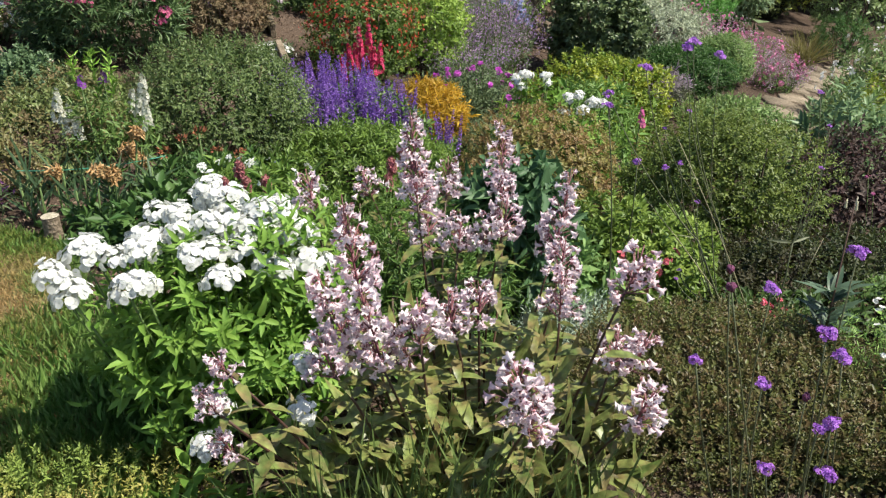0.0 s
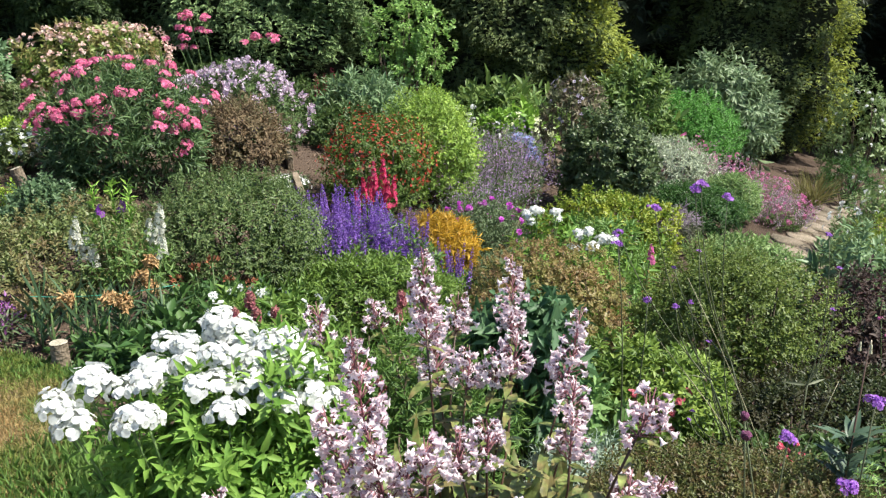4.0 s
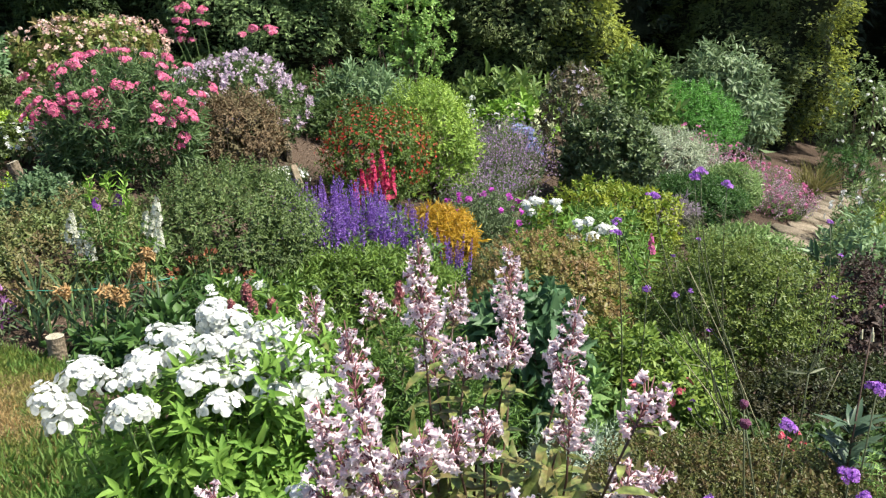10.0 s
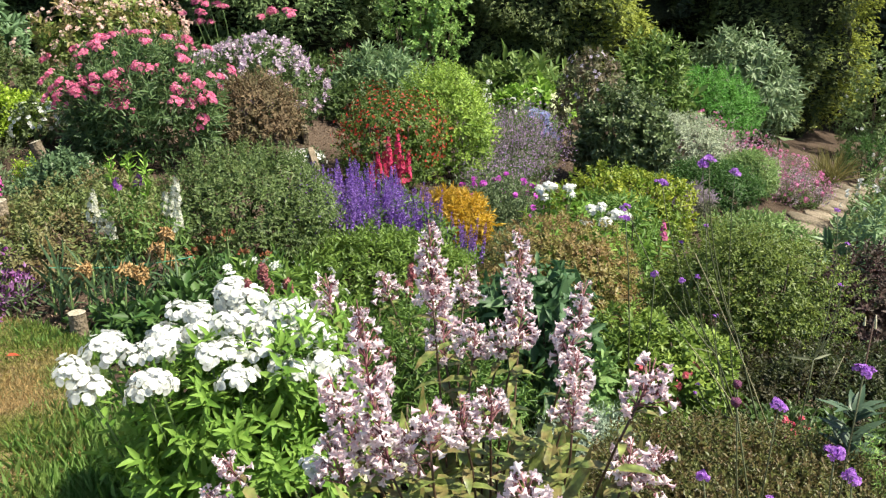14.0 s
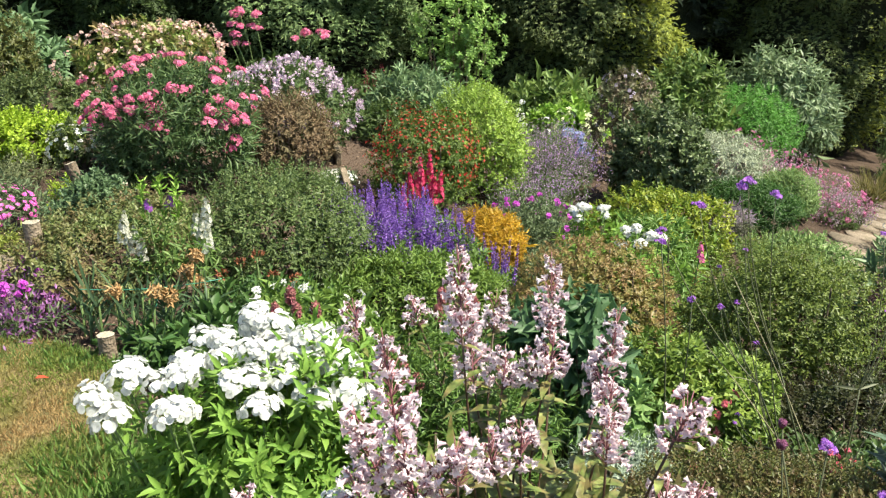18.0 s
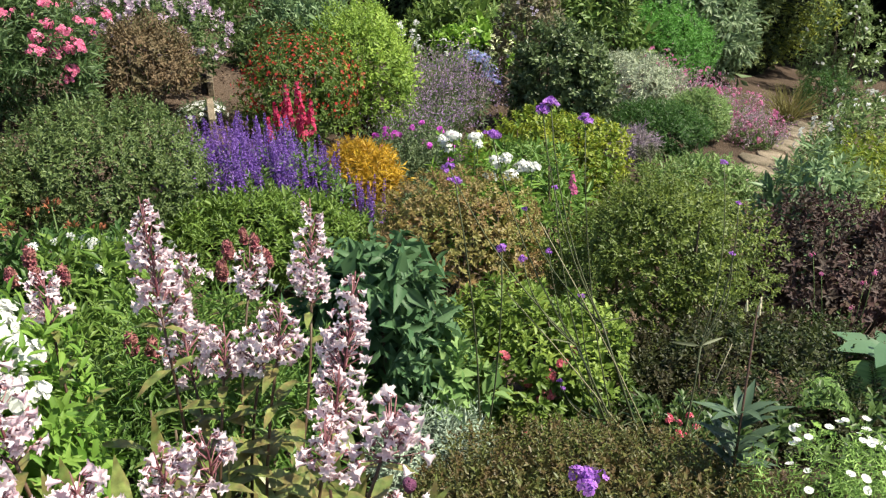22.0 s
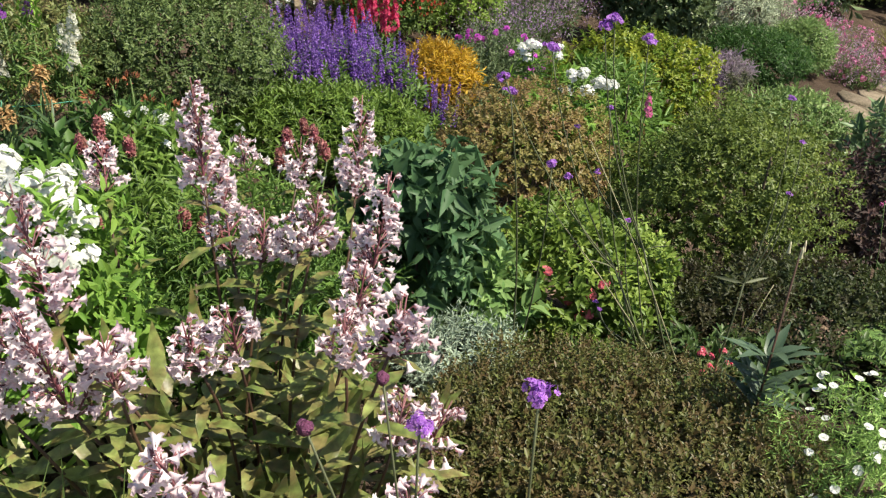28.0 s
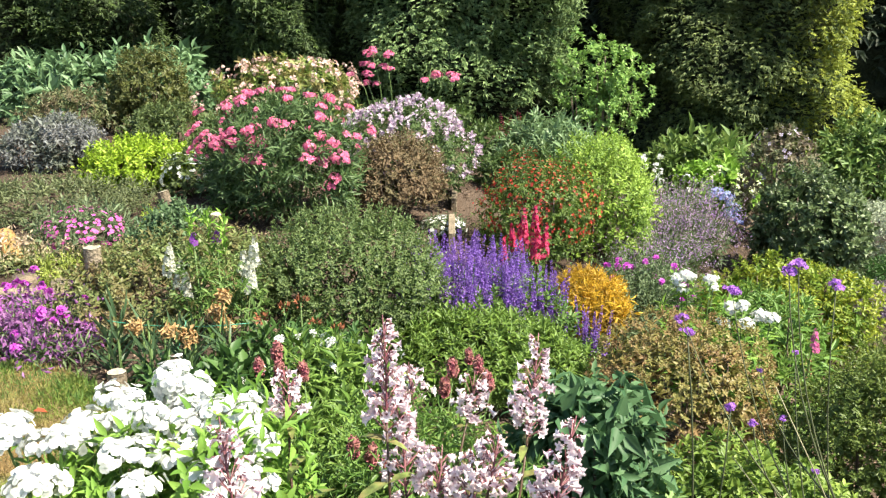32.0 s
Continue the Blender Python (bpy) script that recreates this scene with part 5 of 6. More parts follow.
for x, y, z, big in [(*t, 1) for t in TALL] + [(*t, 0) for t in SHORT]:
    L = 0.20 if big else 0.09
    p = np.array([x - 0.18, y - 1.7, z - gz - L])
    base = np.array([p[0] * 0.45 + rng.normal(0, 0.02), p[1] * 0.45 + rng.normal(0, 0.02), -0.02])
    line = bow(base, p, (0.02 * rng.normal(), 0.02 * rng.normal(), 0.0), 6)
    part("stem", tube(line, 0.0042, 0.0028, 5), DSTEM, pen)
    FP, FN, tw, pet = (PAN_L if big else PAN_S)[int(rng.integers(4))]
    w = Vector(unit(line[-1] - line[-2] + np.array([0, 0, 0.06])))
    mtx = Matrix.LocRotScale(Vector(p), w.to_track_quat('Z', 'Y') @ Euler((0, 0, rng.uniform(0, 6.28))).to_quaternion(), (0.62,) * 3 if x < -0.25 else (1, 1, 1))
    pn = part("flower_panicle", tw, None, pen, "pale pink bell flowers on maroon twigs", mtx)
    if y < 1.57:
        put("flower", BELL, pn, FP, FN, 0.76)
    else:
        tagged(part("flower_mass", pet, None, pn), kind="stuff")
    for f in np.linspace(0.10, 0.95, 8):
        q = base + (p - base) * f
        a = rng.uniform(0, 3.14)
        for s in (1, -1):
            lp.append(q)
            ld.append((math.cos(a) * s, math.sin(a) * s, 0.25 + rng.normal(0, 0.2)))
            ll.append(0.135 * (1.15 - 0.75 * f) * rng.uniform(0.8, 1.2))
for _ in range(170):
    a, q = rng.uniform(0, 6.283), math.sqrt(rng.uniform(0, 1))
    lp.append((math.cos(a) * 0.36 * q, -0.06 + math.sin(a) * 0.28 * q, rng.uniform(0.03, 0.34)))
    ld.append((math.cos(a) + rng.normal(0, 0.5), math.sin(a) + rng.normal(0, 0.5), 0.35 + rng.normal(0, 0.2)))
    ll.append(rng.uniform(0.09, 0.15))
for _ in range(90):
    lp.append((rng.uniform(-0.12, 0.36), rng.uniform(-0.42, -0.16), rng.uniform(0.02, 0.22)))
    ld.append((rng.normal(0.2, 0.7), rng.normal(-0.3, 0.6), 0.5 + rng.normal(0, 0.2)))
    ll.append(rng.uniform(0.08, 0.13))
lp, ld, ll = np.array(lp), np.array(ld), np.array(ll)
big = np.argsort(-ll)
LEAF1 = mesh_np("leaf", *leaves(np.zeros((1, 3)), np.array([[0, 0, 1.0]]), np.array([[0, -1.0, 0]]), 0.13, 0.040, True, 0.10, 0.45), 0, PEN_LEAF, True)
LEAF2 = mesh_np("leaf", *leaves(np.zeros((1, 3)), np.array([[0, 0, 1.0]]), np.array([[0, -1.0, 0]]), 0.13, 0.034, True, 0.16, 0.7), 0, PEN_LEAF, True)
for i in big[:290]:
    d = Vector(ld[i])
    q = Matrix((unit(np.cross([0, 0, 1.0], ld[i])), -np.cross(unit(ld[i]), unit(np.cross([0, 0, 1.0], ld[i]))) * -1, unit(ld[i]))).transposed().to_4x4()
    s = ll[i] / 0.13
    part("leaf", LEAF1 if i % 2 else LEAF2, None, pen, "", Matrix.Translation(Vector(lp[i])) @ q @ Matrix.Diagonal((s, s, s, 1)))
rest = big[290:]
N = np.cross(np.cross(ld[rest], [0, 0, 1.0]), ld[rest])
tagged(part("small_leaf_mass", leaves(lp[rest], ld[rest], N, ll[rest], ll[rest] * 0.34, True, 0.15, 0.4), PEN_LEAF, pen), kind="stuff")

# ---- verbena on tall wiry stems ----
def umbel():
    """A verbena head: a few small domes of florets crowded side by side."""
    out = []
    for k in range(5):
        V, F = head(13, 0.0075, 0.6, floret(5, 0.0044, 0.9))
        a = k * 1.57 + rng.normal(0, 0.3)
        out.append((V + (np.array([math.cos(a) * 0.010, math.sin(a) * 0.010, rng.normal(-0.002, 0.003)]) if k else [0, 0, 0.003]), F))
    return joined(out)


VERB = meshes("flower_head", 4, lambda: umbel(), mat("verbena_purple", (0.26, 0.07, 0.46), (0.46, 0.20, 0.64), 0.6, 0.25, 40))


def knob(r, rows=8, cols=10):
    """A small rough bud head: a ball that narrows to its stem."""
    A, B = np.meshgrid(np.linspace(0, np.pi, rows), np.arange(cols) * 2 * np.pi / cols, indexing="ij")
    R = r * (1 + 0.14 * rng.normal(size=A.shape)) * (0.75 + 0.25 * np.cos(A / 2))
    V = np.stack([np.sin(A) * np.cos(B) * R, np.sin(A) * np.sin(B) * R, np.cos(A) * R], -1).reshape(-1, 3)
    i, j = np.meshgrid(np.arange(rows - 1), np.arange(cols), indexing="ij")
    return V, [np.stack([i * cols + j, (i + 1) * cols + j, (i + 1) * cols + (j + 1) % cols, i * cols + (j + 1) % cols], -1).reshape(-1, 4)]


VBUD = meshes("bud_head", 3, lambda: knob(0.0115), mat("verbena_bud", (0.14, 0.04, 0.09), (0.26, 0.08, 0.18), 0.6, 0.2, 40, 0.6, None, 0.3, 400))
VSTEM = mat("verbena_stem", (0.06, 0.07, 0.035), (0.11, 0.12, 0.06), 0.6)


def verbena(bx, by, tips, label):
    """A verbena: square stems from one foot that fork below their heads; tips: world x, y, z, size."""
    e = thing("verbena", label, "perennial", bx, by)
    gz = ground_z(bx, by)
    for x, y, z, s in tips:
        p = np.array([x - bx, y - by, z - gz])
        part("stem", tube(bow((p[0] * 0.12 + rng.normal(0, 0.03), p[1] * 0.12, -0.02), p, (p[0] * 0.05 + rng.normal(0, 0.02), p[1] * 0.05, 0), 7), 0.0021, 0.0012, 4), VSTEM, e)
        if s >= 0.7:
            put("flower_head", VERB, e, [p], [(0, -0.1, 1)], s * 0.86)
        else:
            put("bud_head", VBUD, e, [p], [(0, -0.1, 1)], max(s, 0.5))
    return e


verbena(0.72, 1.12, [(0.65, 1.05, 0.94, 1.0), (0.55, 1.08, 0.87, 0.9), (0.46, 1.02, 0.91, 0.6), (0.51, 1.14, 0.87, 0.6), (0.60, 1.0, 0.84, 1.0), (0.63, 1.0, 0.80, 1.0), (0.64, 1.0, 0.68, 0.95), (0.62, 1.0, 0.67, 0.8), (0.65, 1.02, 0.66, 0.8), (0.55, 1.0, 0.60, 1.0),
                    (0.45, 1.08, 0.75, 0.7), (0.52, 1.0, 0.76, 0.7), (0.65, 1.0, 0.58, 1.0), (0.59, 1.0, 0.73, 0.6)],
        "tall purple verbena on wiry stems, close to the lawn")
def forked_verbena(bx, by, tips, label):
    """A verbena whose stout stems fork at leafy nodes into three thin ones."""
    e = thing("verbena", label, "perennial", bx, by)
    gz = ground_z(bx, by)
    tips = sorted(tips)
    for g in range(0, len(tips), 3):
        grp = [np.array([x - bx, y - by, z - gz]) for x, y, z, s in tips[g:g + 3]]
        node = np.mean(grp, 0) * [0.55, 0.55, 0.0] + [0, 0, min(p[2] for p in grp) * 0.62]
        part("stem", tube(bow((node[0] * 0.15 + rng.normal(0, 0.02), 0, -0.02), node, (rng.normal(0, 0.01), 0, 0)), 0.0036, 0.0026, 4), VSTEM, e)
        for p, (_, _, _, s) in zip(grp, tips[g:g + 3]):
            part("branch", tube(bow(node, p, (np.sign(p[0] - node[0]) * 0.025, 0, -0.01), 7), 0.0022, 0.0012, 4), VSTEM, e)
            put("flower_head" if s >= 0.7 else "bud_head", VERB if s >= 0.7 else VBUD, e, [p], [(0, -0.1, 1)], s * 0.85 if s > 1 else s * 0.6)
        for k in (-1, 1):
            put("leaf", VLEAF, e, [node], [(k, 0.2, 0.35 + rng.normal(0, 0.2))])


VLEAF = [mesh_np("leaf", *leaves(np.zeros((1, 3)), np.array([[0, 0, 1.0]]), np.array([[0, -1.0, 0]]), 0.075, 0.009, True, 0.2, 0.2), 0, VSTEM)]
forked_verbena(1.22, 2.36, [(0.87, 2.38, 0.90, 1.3), (0.85, 2.37, 0.885, 1.1), (0.95, 2.38, 0.86, 1.1), (0.74, 2.38, 0.83, 1.2), (0.64, 2.38, 0.76, 1.2), (0.82, 2.4, 0.64, 0.8), (0.88, 2.4, 0.53, 0.8), (0.99, 2.5, 0.35, 0.8), (0.92, 2.4, 0.16, 0.8), (0.89, 2.4, 0.69, 0.7),
                     (1.33, 2.5, 0.70, 0.9), (1.38, 2.5, 0.59, 0.8), (0.80, 2.3, 0.56, 0.9), (1.38, 2.5, 0.45, 0.9), (0.95, 2.5, 0.07, 0.8)],
        "tall airy purple verbena with long bare stems")
e = thing("dry_verbena", "bare pale stems of last year's verbena, leaning", "perennial", 1.20, 2.33)
PALE = mat("dry_stem", (0.24, 0.22, 0.13), (0.34, 0.30, 0.20), 0.7)
for x, y, z in ((0.85, 2.36, 0.62), (1.32, 2.3, 0.3), (0.78, 2.4, 0.42)):
    part("stem", tube(bow((rng.normal(0, 0.02), 0, -0.02), (x - 1.2, y - 2.33, z - ground_z(1.2, 2.33)), (0.01, 0, 0.01), 5), 0.0024, 0.0012, 4), PALE, e)
e = thing("verbena", "single purple verbena stem in front of the clipped shrub", "perennial", 0.72, 2.5)
for x, y, z in ((0.66, 2.45, 0.70), (0.78, 2.5, 0.5)):
    p = (x - 0.72, y - 2.5, z - ground_z(0.72, 2.5))
    part("stem", tube(bow((0, 0, -0.02), p, (0.02, 0, 0), 6), 0.003, 0.0016, 4), VSTEM, e)
    put("flower_head", VERB, e, [p], [(0, -0.1, 1)], 0.9)

# loosestrife, a pale blue marker, twine
e = thing("loosestrife", "upright stem with a withered lower half and pink tip", "perennial", 1.36, 4.42)
h = -0.02 - ground_z(1.36, 4.42)
part("stem", tube(bow((0.02, 0, -0.02), (0.02, -0.02, h), (-0.02, 0, 0)), 0.006, 0.004), STEM, e)
part("pink_spike", spike(0.10, 0.022, 46, floret(5, 0.011)), mat("loosestrife_pink", (0.62, 0.08, 0.30), (0.74, 0.2, 0.42), 0.6, 0.3), e, at=Matrix.Translation((0.02, -0.02, h - 0.05)))
part("withered_spike", spike(0.22, 0.022, 60, leaves(np.zeros((1, 3)), np.array([[0.8, 0, 0.5]]), np.array([[0, 0, 1.0]]), 0.02, 0.009)), mat("withered_petal", (0.34, 0.17, 0.05), (0.5, 0.3, 0.12), 0.8, 0.2, 30), e, at=Matrix.Translation((0.01, -0.01, h - 0.28)))
part("foliage", foliage(420, 0.18, 0.16, h * 0.8, 0.08, 0.016, True, deep=0.9, up=0.4), MATS["light_perennial_leaf"], e)
e = thing("garden_marker", "pale blue round garden marker on a short stake", "marker", 0.47, 6.95)
h = -0.62 - ground_z(0.47, 6.95)
part("stake", tube([(0, 0, -0.05), (0, 0, h)], 0.005, 0.005), WOOD, e)
part("disc", tube([(0, 0, h - 0.03), (0, 0, h - 0.01), (0, 0, h + 0.03)], 0.03, 0.03, 12), mat("pale_blue_paint", (0.35, 0.55, 0.62), None, 0.4), e)
e = thing("garden_twine", "thin green twine tied between the irises", "twine", -1.2, 3.4)
gz = ground_z(-1.2, 3.4)
part("strand", tube(bow((-0.28, 0, 0.2 - gz), (0.3, 0.05, 0.22 - gz), (0, 0, -0.02), 8), 0.0018, 0.0018, 4), mat("green_twine", (0.05, 0.25, 0.17), None, 0.5), e)
part("strand", tube(bow((0.0, -0.05, 0.05 - gz), (0.05, 0.02, 0.22 - gz), (0.01, 0, 0), 5), 0.0018, 0.0018, 4), MATS["green_twine"], e)

# lily, dianthus, cosmos
e = thing("lily", "lily with dark lance leaves and pale closed buds", "perennial", 1.28, 2.12)
hz = 0.50 - ground_z(1.28, 2.12)
part("stem", tube([(0, 0, -0.02), (0.005, 0, hz)], 0.0038, 0.002, 6), DSTEM, e)
n = 36
z = rng.uniform(0.08, 0.34, n)
a = np.arange(n) * 2.4
LLF = mesh_np("leaf", *leaves(np.zeros((1, 3)), np.array([[0, 0, 1.0]]), np.array([[0, -1.0, 0]]), 0.135, 0.028, True, 0.18, 0.32), 0, M("lily_leaf", (0.05, 0.085, 0.055), (0.11, 0.155, 0.105), None, 0.38), True)
for zi, ai in zip(z, a):
    w = Vector((math.cos(ai), math.sin(ai), rng.uniform(0.7, 1.8)))
    part("leaf", LLF, None, e, "", Matrix.LocRotScale(Vector((0, 0, zi)), w.to_track_quat('Z', 'Y') @ Euler((0, 0, math.pi)).to_quaternion(), (1, 1, rng.uniform(0.6, 0.95))))
BUD = mesh_np("bud", *tube([(0, 0, 0), (0, 0, 0.006), (0, 0, 0.016), (0, 0, 0.026)], 0.0045, 0.0015, 6), 0, mat("bud_cream", (0.55, 0.55, 0.35), (0.6, 0.5, 0.4), 0.5, 0.2))
for px, py in ((-0.02, 0), (0.015, 0.01), (0.0, -0.02)):
    part("bud", BUD, None, e, "", Matrix.Translation((px, py, hz - 0.01)))
e = bush("dianthus", "tuft with a few salmon-pink flowers", 1.24, 2.4, 0.10, -0.02, 160, 0.05, 0.006, MATS["grey_green_leaf"], category="perennial", core=False)
DI = meshes("flower", 2, lambda: head(8, 0.010, 0.5, floret(5, 0.010)), mat("salmon_petal", (0.70, 0.06, 0.15), (0.82, 0.22, 0.29), 0.6, 0.3, 30))
gz = ground_z(1.24, 2.4)
for x, y, z in ((1.22, 2.40, 0.02), (1.25, 2.41, 0.0), (1.28, 2.41, 0.02), (1.26, 2.39, -0.03), (1.23, 2.39, -0.04), (1.30, 2.41, -0.02), (1.24, 2.38, -0.01)):
    p = (x - 1.24, y - 2.4, z - gz)
    part("stem", tube([(0, 0, 0), p], 0.002, 0.0015, 3), STEM, e)
    put("flower", DI, e, [p], [(0, -0.6, 1)], 0.75)
e = bush("white_cosmos", "fresh green feathery plant with small white flowers", 1.48, 1.86, 0.21, 0.27, 9000, 0.019, 0.0034, M("cosmos_leaf", (0.19, 0.32, 0.075), (0.36, 0.49, 0.16)), deep=0.8, wild=0.9, category="perennial", core=False)
CO = meshes("flower", 2, lambda: floret(5, 0.0140, 1.2, 0.25), WHITE)
fp, fn = on_crown(70, 0.22, 0.21, HEIGHT[e.name] * 1.08, up=0.3)
put("flower", CO, e, fp, fn * 0.6 + [0.2, -0.4, 0.9] + rng.normal(0, 0.3, fn.shape), 0.65)

bush("low_leaves", "dark green leaves filling the gap behind the clipped mat", 1.18, 2.48, 0.30, ground_z(1.18, 2.48) + 0.15, 900, 0.045, 0.016, M("gap_leaf", (0.04, 0.075, 0.022), (0.10, 0.15, 0.045)), fine=True, ry=0.2, category="perennial", core=False)

# foot of the front border
bush("thyme_carpet", "low clipped yellowish carpet plant at the front of the border", -0.86, 1.52, 0.42, 0.10, 14000, 0.015, 0.006, M("carpet_leaf", (0.24, 0.22, 0.05), (0.42, 0.35, 0.11), (0.20, 0.26, 0.06)), ry=0.30, lump=0.06, core=False, box=1.5, category="ground cover")
e = thing("grass_tuft", "tuft of long green grass blades at the foot of the penstemon", "grass", 0.03, 1.31)
n = 420
P = np.stack([rng.normal(0.04, 0.15, n), rng.normal(0, 0.06, n), np.zeros(n)], 1)
part("blade_mass", leaves(P, rng.normal(0, 0.3, (n, 3)) * [1, 0.6, 0] + [0, 0, 1], rng.normal(size=(n, 3)), rng.uniform(0.22, 0.46, n), 0.0065, True, 0.15, 0.2), M("long_blade", (0.07, 0.11, 0.03), (0.13, 0.17, 0.055)), e)
bush("variegated_groundcover", "pale variegated leaves on the soil at the front", -0.12, 1.3, 0.16, 0.08, 500, 0.025, 0.014, M("variegated_leaf", (0.30, 0.36, 0.16), (0.52, 0.52, 0.30)), category="ground cover", core=False)
e = bush("low_leaves", "fresh green leaves at the rim of the border", -0.48, 1.48, 0.16, 0.14, 120, 0.07, 0.022, PHLEAF, fine=True, category="perennial", core=False)

# broad leaves at the right-hand rim
e = thing("broad_leaf_plant", "plant with a few large blue-green oval leaves", "perennial", 2.13, 2.80)
BL = mesh_np("leaf", *leaves(np.zeros((1, 3)), np.array([[0, 0, 1.0]]), np.array([[0, -1.0, 0]]), 0.2, 0.11, True, 0.12, 0.3), 0, M("broad_blue_leaf", (0.09, 0.16, 0.09), (0.14, 0.22, 0.13)), True)
for k in range(9):
    a = k * 0.73
    w = Vector((math.cos(a), math.sin(a) - 0.2, 0.5))
    part("leaf", BL, None, e, "", Matrix.LocRotScale(Vector((w.x * 0.05, w.y * 0.05, 0.1 + 0.045 * k)), w.to_track_quat('Z', 'Y') @ Euler((0, 0, math.pi)).to_quaternion(), (1, 1, 1)))
part("stem", tube([(0, 0, -0.02), (0, 0, 0.5)], 0.008, 0.005), STEM, e)
bush("low_leaves", "dark leaves in the shade below the low shrub", 1.62, 2.42, 0.46, ground_z(1.62, 2.42) + 0.16, 1500, 0.04, 0.016, MATS["gap_leaf"], fine=True, ry=0.18, category="perennial", core=False)


def fern(x, y, k, length, label):
    """Arching fronds from one crown, each a midrib with two rows of narrow leaflets."""
    e = thing("fern", label, "fern", x, y)
    fm = M("fern_leaf", (0.09, 0.16, 0.045), (0.20, 0.29, 0.09))
    for i in range(k):
        a = i * 6.283 / k + rng.normal(0, 0.25)
        out = np.array([math.cos(a), math.sin(a), 0])
        tip = out * length * rng.uniform(0.65, 0.9) + [0, 0, length * rng.uniform(0.25, 0.6)]
        line = bow((0, 0, 0.02), tip, (0, 0, length * 0.3), 12)
        rib = part("frond", tube(line, 0.0028, 0.0008, 4), STEM, e)
        m = 30
        f = np.linspace(0.15, 0.99, m)
        P = np.stack([np.interp(f, np.linspace(0, 1, 12), line[:, q]) for q in range(3)], 1)
        T = unit(np.stack([np.interp(f, np.linspace(0, 1, 12), np.gradient(line[:, q])) for q in range(3)], 1))
        S = unit(np.cross(T, [0, 0, 1.0]))
        L = 0.075 * np.sin(np.pi * (0.12 + 0.86 * f)) + 0.006
        both = [leaves(P, S * s_ + T * 0.35, np.cross(S, T), L, 0.009, True, 0.08, 0.15) for s_ in (1, -1)]
        tagged(part("leaflet_mass", joined(both), fm, rib), kind="stuff")
    return e


fern(1.93, 2.58, 9, 0.34, "light green fern with arching fronds beside the low dark shrub")
e = thing("seedling", "small sprig of fresh light green oval leaves", "perennial", 1.70, 2.50)
part("stem", tube([(0, 0, -0.02), (0.0, -0.01, 0.12)], 0.003, 0.002, 5), STEM, e)
SPRIG = mesh_np("leaf", *leaves(np.zeros((1, 3)), np.array([[0, 0, 1.0]]), np.array([[0, -1.0, 0]]), 0.045, 0.024, True, 0.15, 0.3), 0, M("sprig_leaf", (0.22, 0.36, 0.08), (0.34, 0.48, 0.14)), True)
for i in range(7):
    w = Vector((math.cos(i * 2.4), math.sin(i * 2.4), 0.35))
    part("leaf", SPRIG, None, e, "", Matrix.LocRotScale(Vector((0, -0.01, 0.05 + 0.011 * i)), w.to_track_quat('Z', 'Y') @ Euler((0, 0, math.pi)).to_quaternion(), (1, 1, 1)))
e = thing("pink_sage", "thin stems with tiny scattered pink flowers before the purple shrub", "perennial", 2.12, 3.28)
gz = ground_z(2.12, 3.28)
SAGE = meshes("flower", 2, lambda: head(4, 0.008, 0.8, floret(4, 0.010)), PINKS)
for x, y, z in ((1.98, 3.2, 0.10), (2.05, 3.25, 0.0), (2.22, 3.25, -0.05), (2.28, 3.3, -0.03), (2.16, 3.2, -0.12), (2.40, 3.3, -0.10)):
    p = np.array([x - 2.12, y - 3.28, z - gz])
    part("stem", tube(bow((p[0] * 0.3, 0, -0.02), p, (0.02, 0, 0)), 0.0025, 0.0012, 4), STEM, e)
    put("flower", SAGE, e, [p], [(0, -0.7, 0.7)], 0.75)
part("foliage", foliage(260, 0.22, 0.12, -0.2 - gz, 0.03, 0.012, True, deep=0.9), MATS["gap_leaf"], e)
# rust-brown seed heads above the leafy border
e = bush("peony_foliage", "dark green divided leaves with rust-brown seed heads", -0.82, 3.75, 0.3, 0.04, 1100, 0.06, 0.018, MATS["leafy_dark"], fine=True, category="perennial")
RUST = meshes("seed_head", 2, lambda: head(24, 0.02, 0.9, leaves(np.zeros((1, 3)), np.array([[0.3, 0, 1.0]]), np.array([[0, 1.0, 0]]), 0.022, 0.010)), mat("rust_petal", (0.22, 0.07, 0.035), (0.34, 0.13, 0.06), 0.8, 0.1))
gz = ground_z(-0.82, 3.75)
for x, y, z in ((-0.92, 3.85, 0.14), (-0.84, 3.85, 0.17), (-0.76, 3.8, 0.10), (-0.98, 3.75, 0.12), (-0.66, 3.8, 0.08)):
    p = np.array([x + 0.82, y - 3.75, z - gz])
    part("stem", tube([(p[0] * 0.7, p[1], 0), p], 0.004, 0.003), STEM, e)
    put("seed_head", RUST, e, [p], [(0, -0.2, 1)])
# low timber wall and log by the bank
e = thing("timber_rail", "low weathered timber wall holding the bank", "edging", -2.65, 3.86)
for k, x in enumerate((0.0, 0.2, 0.4, 0.58)):
    V, F = tube([(x, 0.03 * k, -0.1), (x, 0.03 * k, 0.12), (x + 0.005, 0.03 * k, 0.17 - ground_z(-2.6, 3.9) - 0.03 * (k % 2))], 0.06, 0.055, 10)
    part("log_post", (V + rng.normal(0, 0.002, V.shape), F), WOOD, e, smooth=False)
part("top_board", tube([(-0.05, -0.05, 0.10), (0.3, -0.04, 0.11), (0.66, 0.06, 0.1)], 0.03, 0.028, 8), WOOD, e)
e = thing("round_log", "fallen orange-brown debarked log on the bank", "log", -3.0, 4.75)
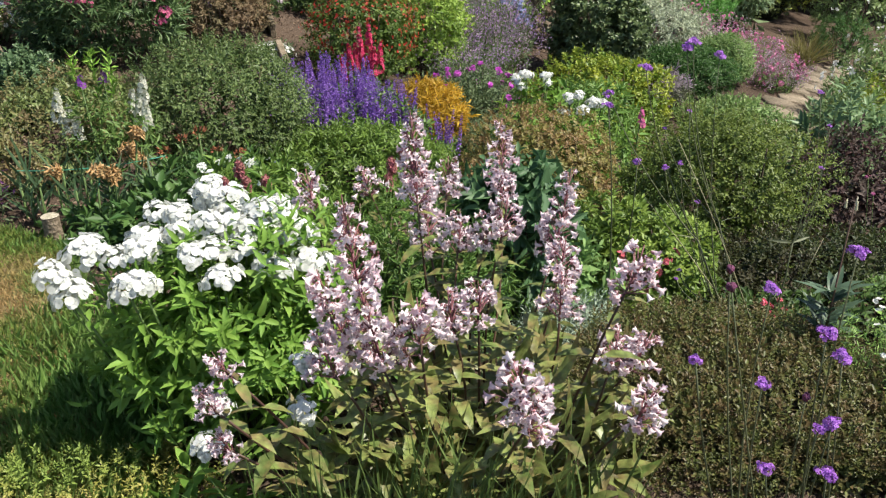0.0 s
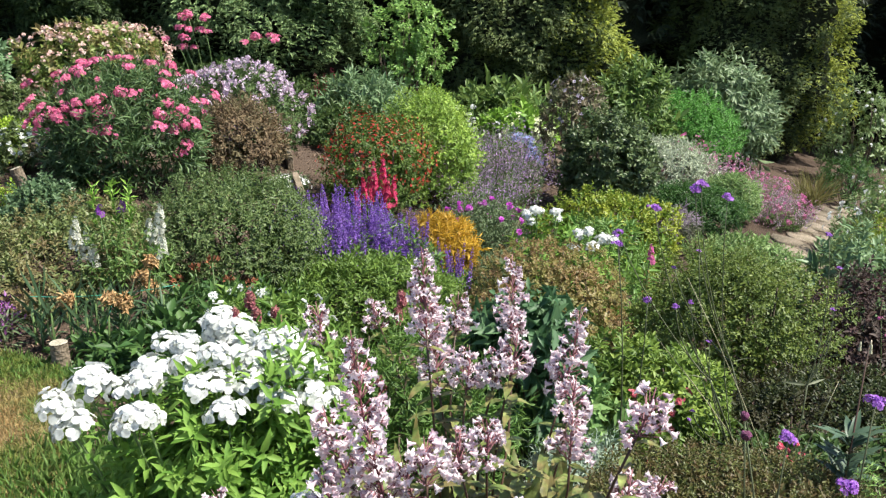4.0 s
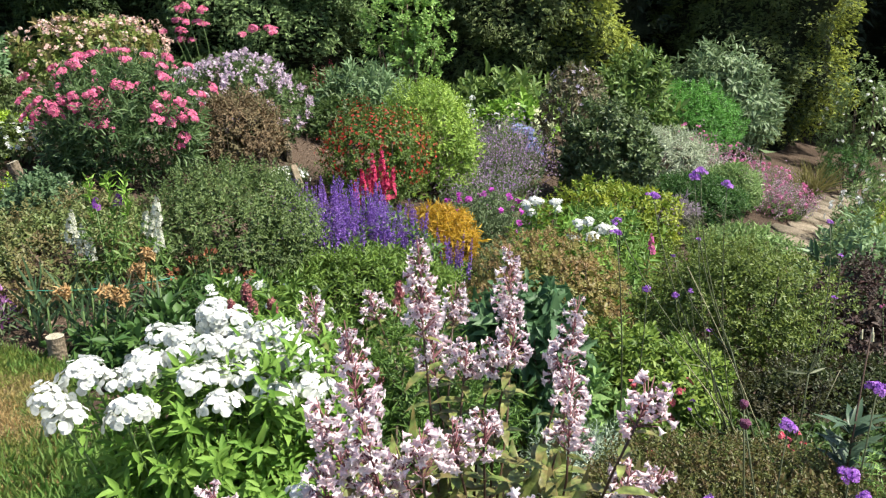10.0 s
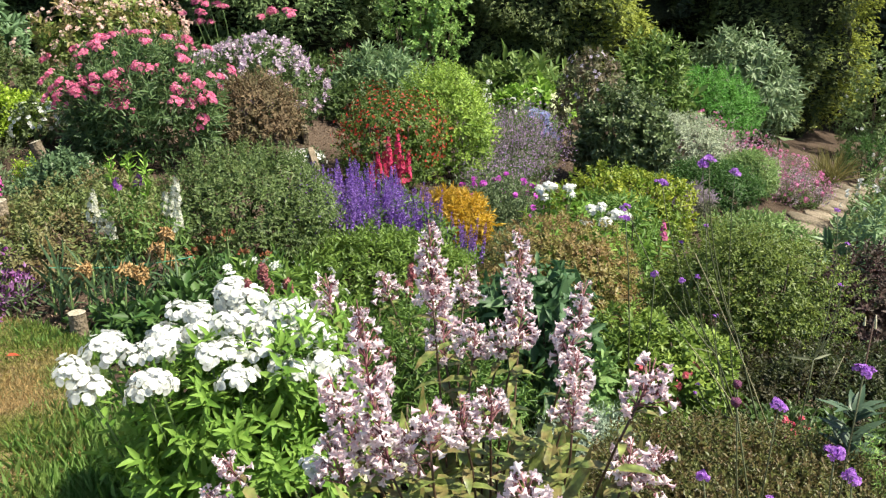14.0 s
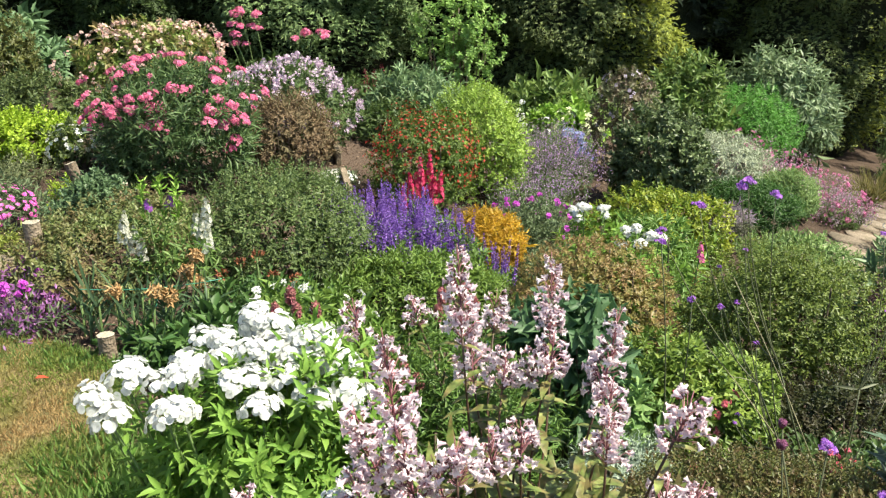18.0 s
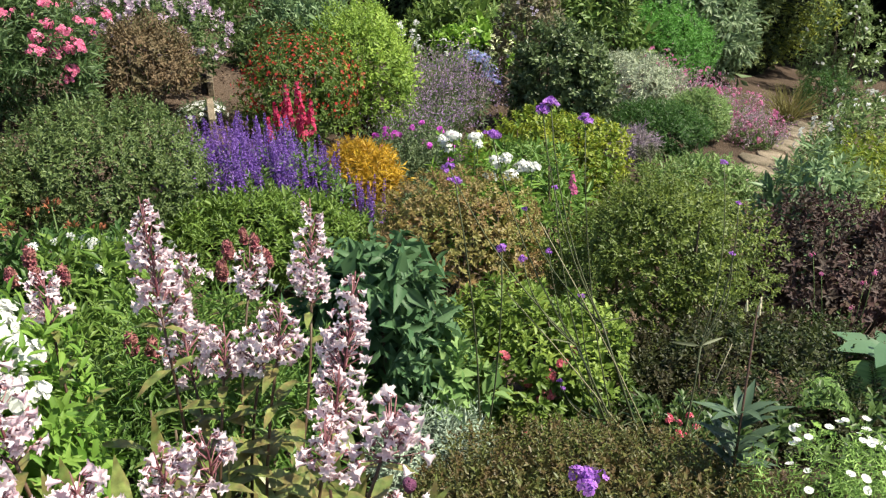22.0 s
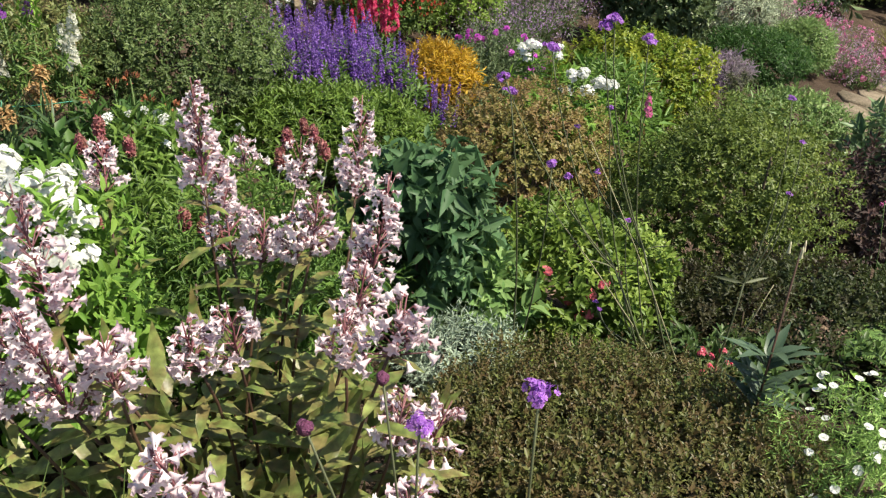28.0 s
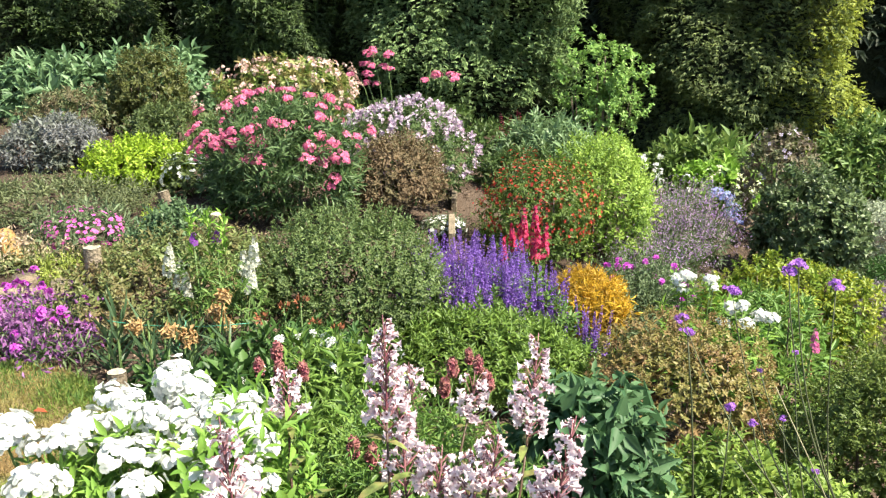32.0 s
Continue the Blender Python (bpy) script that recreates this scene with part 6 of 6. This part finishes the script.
V, F = tube([(0, 0, 0.09), (0.12, -0.12, 0.08), (0.26, -0.27, 0.06)], 0.055, 0.05, 12)
part("bark", (V + rng.normal(0, 0.0015, V.shape), F), mat("debarked_log", (0.36, 0.19, 0.07), (0.44, 0.25, 0.10), 0.8, 0, 8, 0.4, None, 0.2, 60), e, smooth=True)
haze("dry_sedum", "straw-pink dried flowering mat on the bank", -2.75, 4.6, 0.3, 0.14, 60, M("straw_pink", (0.42, 0.30, 0.22), (0.6, 0.42, 0.36), (0.34, 0.30, 0.16)), 1800, M("pale_mat_leaf", (0.17, 0.20, 0.08), (0.28, 0.30, 0.14)))
bush("yellow_mat", "small yellow-flowered green mat beside a post", -2.2, 4.15, 0.2, 0.16, 1500, 0.03, 0.007, M("yellow_mat_leaf", (0.20, 0.24, 0.05), (0.36, 0.38, 0.09)), category="perennial")

# a fallen leaf on the lawn
e = new("fallen_leaf", mesh_np("fallen_leaf", *leaves(np.zeros((1, 3)), np.array([[1.0, 0.2, 0.1]]), np.array([[0, 0, 1.0]]), 0.05, 0.026, True, 0.2, 0.2), 0, mat("red_dry_leaf", (0.42, 0.07, 0.03), None, 0.6, 0.2, 40)))
e.location = (-1.47, 2.90, ground_z(-1.47, 2.90) + 0.05)
tagged(e, "single red fallen leaf lying on the lawn", "leaf")

# loose bark on the soil
n = 24000
x, y = rng.uniform(-2.6, 2.4, n), rng.uniform(2.4, 10.5, n)
m = (x > lawn_edge(y) + 0.05) | (y > 3.5)
x, y = x[m], y[m]
n = len(x)
P = np.stack([x, y, ground_z(x, y) + 0.006], 1)
chips = new("bark_chips", mesh_np("bark_chips", *leaves(P, rng.normal(size=(n, 3)) * [1, 1, 0.3], rng.normal(size=(n, 3)) * 0.35 + [0, 0, 1], rng.uniform(0.015, 0.05, n), rng.uniform(0.007, 0.018, n)), 0,
            mat("bark_chip", (0.09, 0.055, 0.04), (0.26, 0.18, 0.13), 0.9)))
tagged(chips, "loose brown bark chips scattered over the soil", "mulch", kind="stuff")
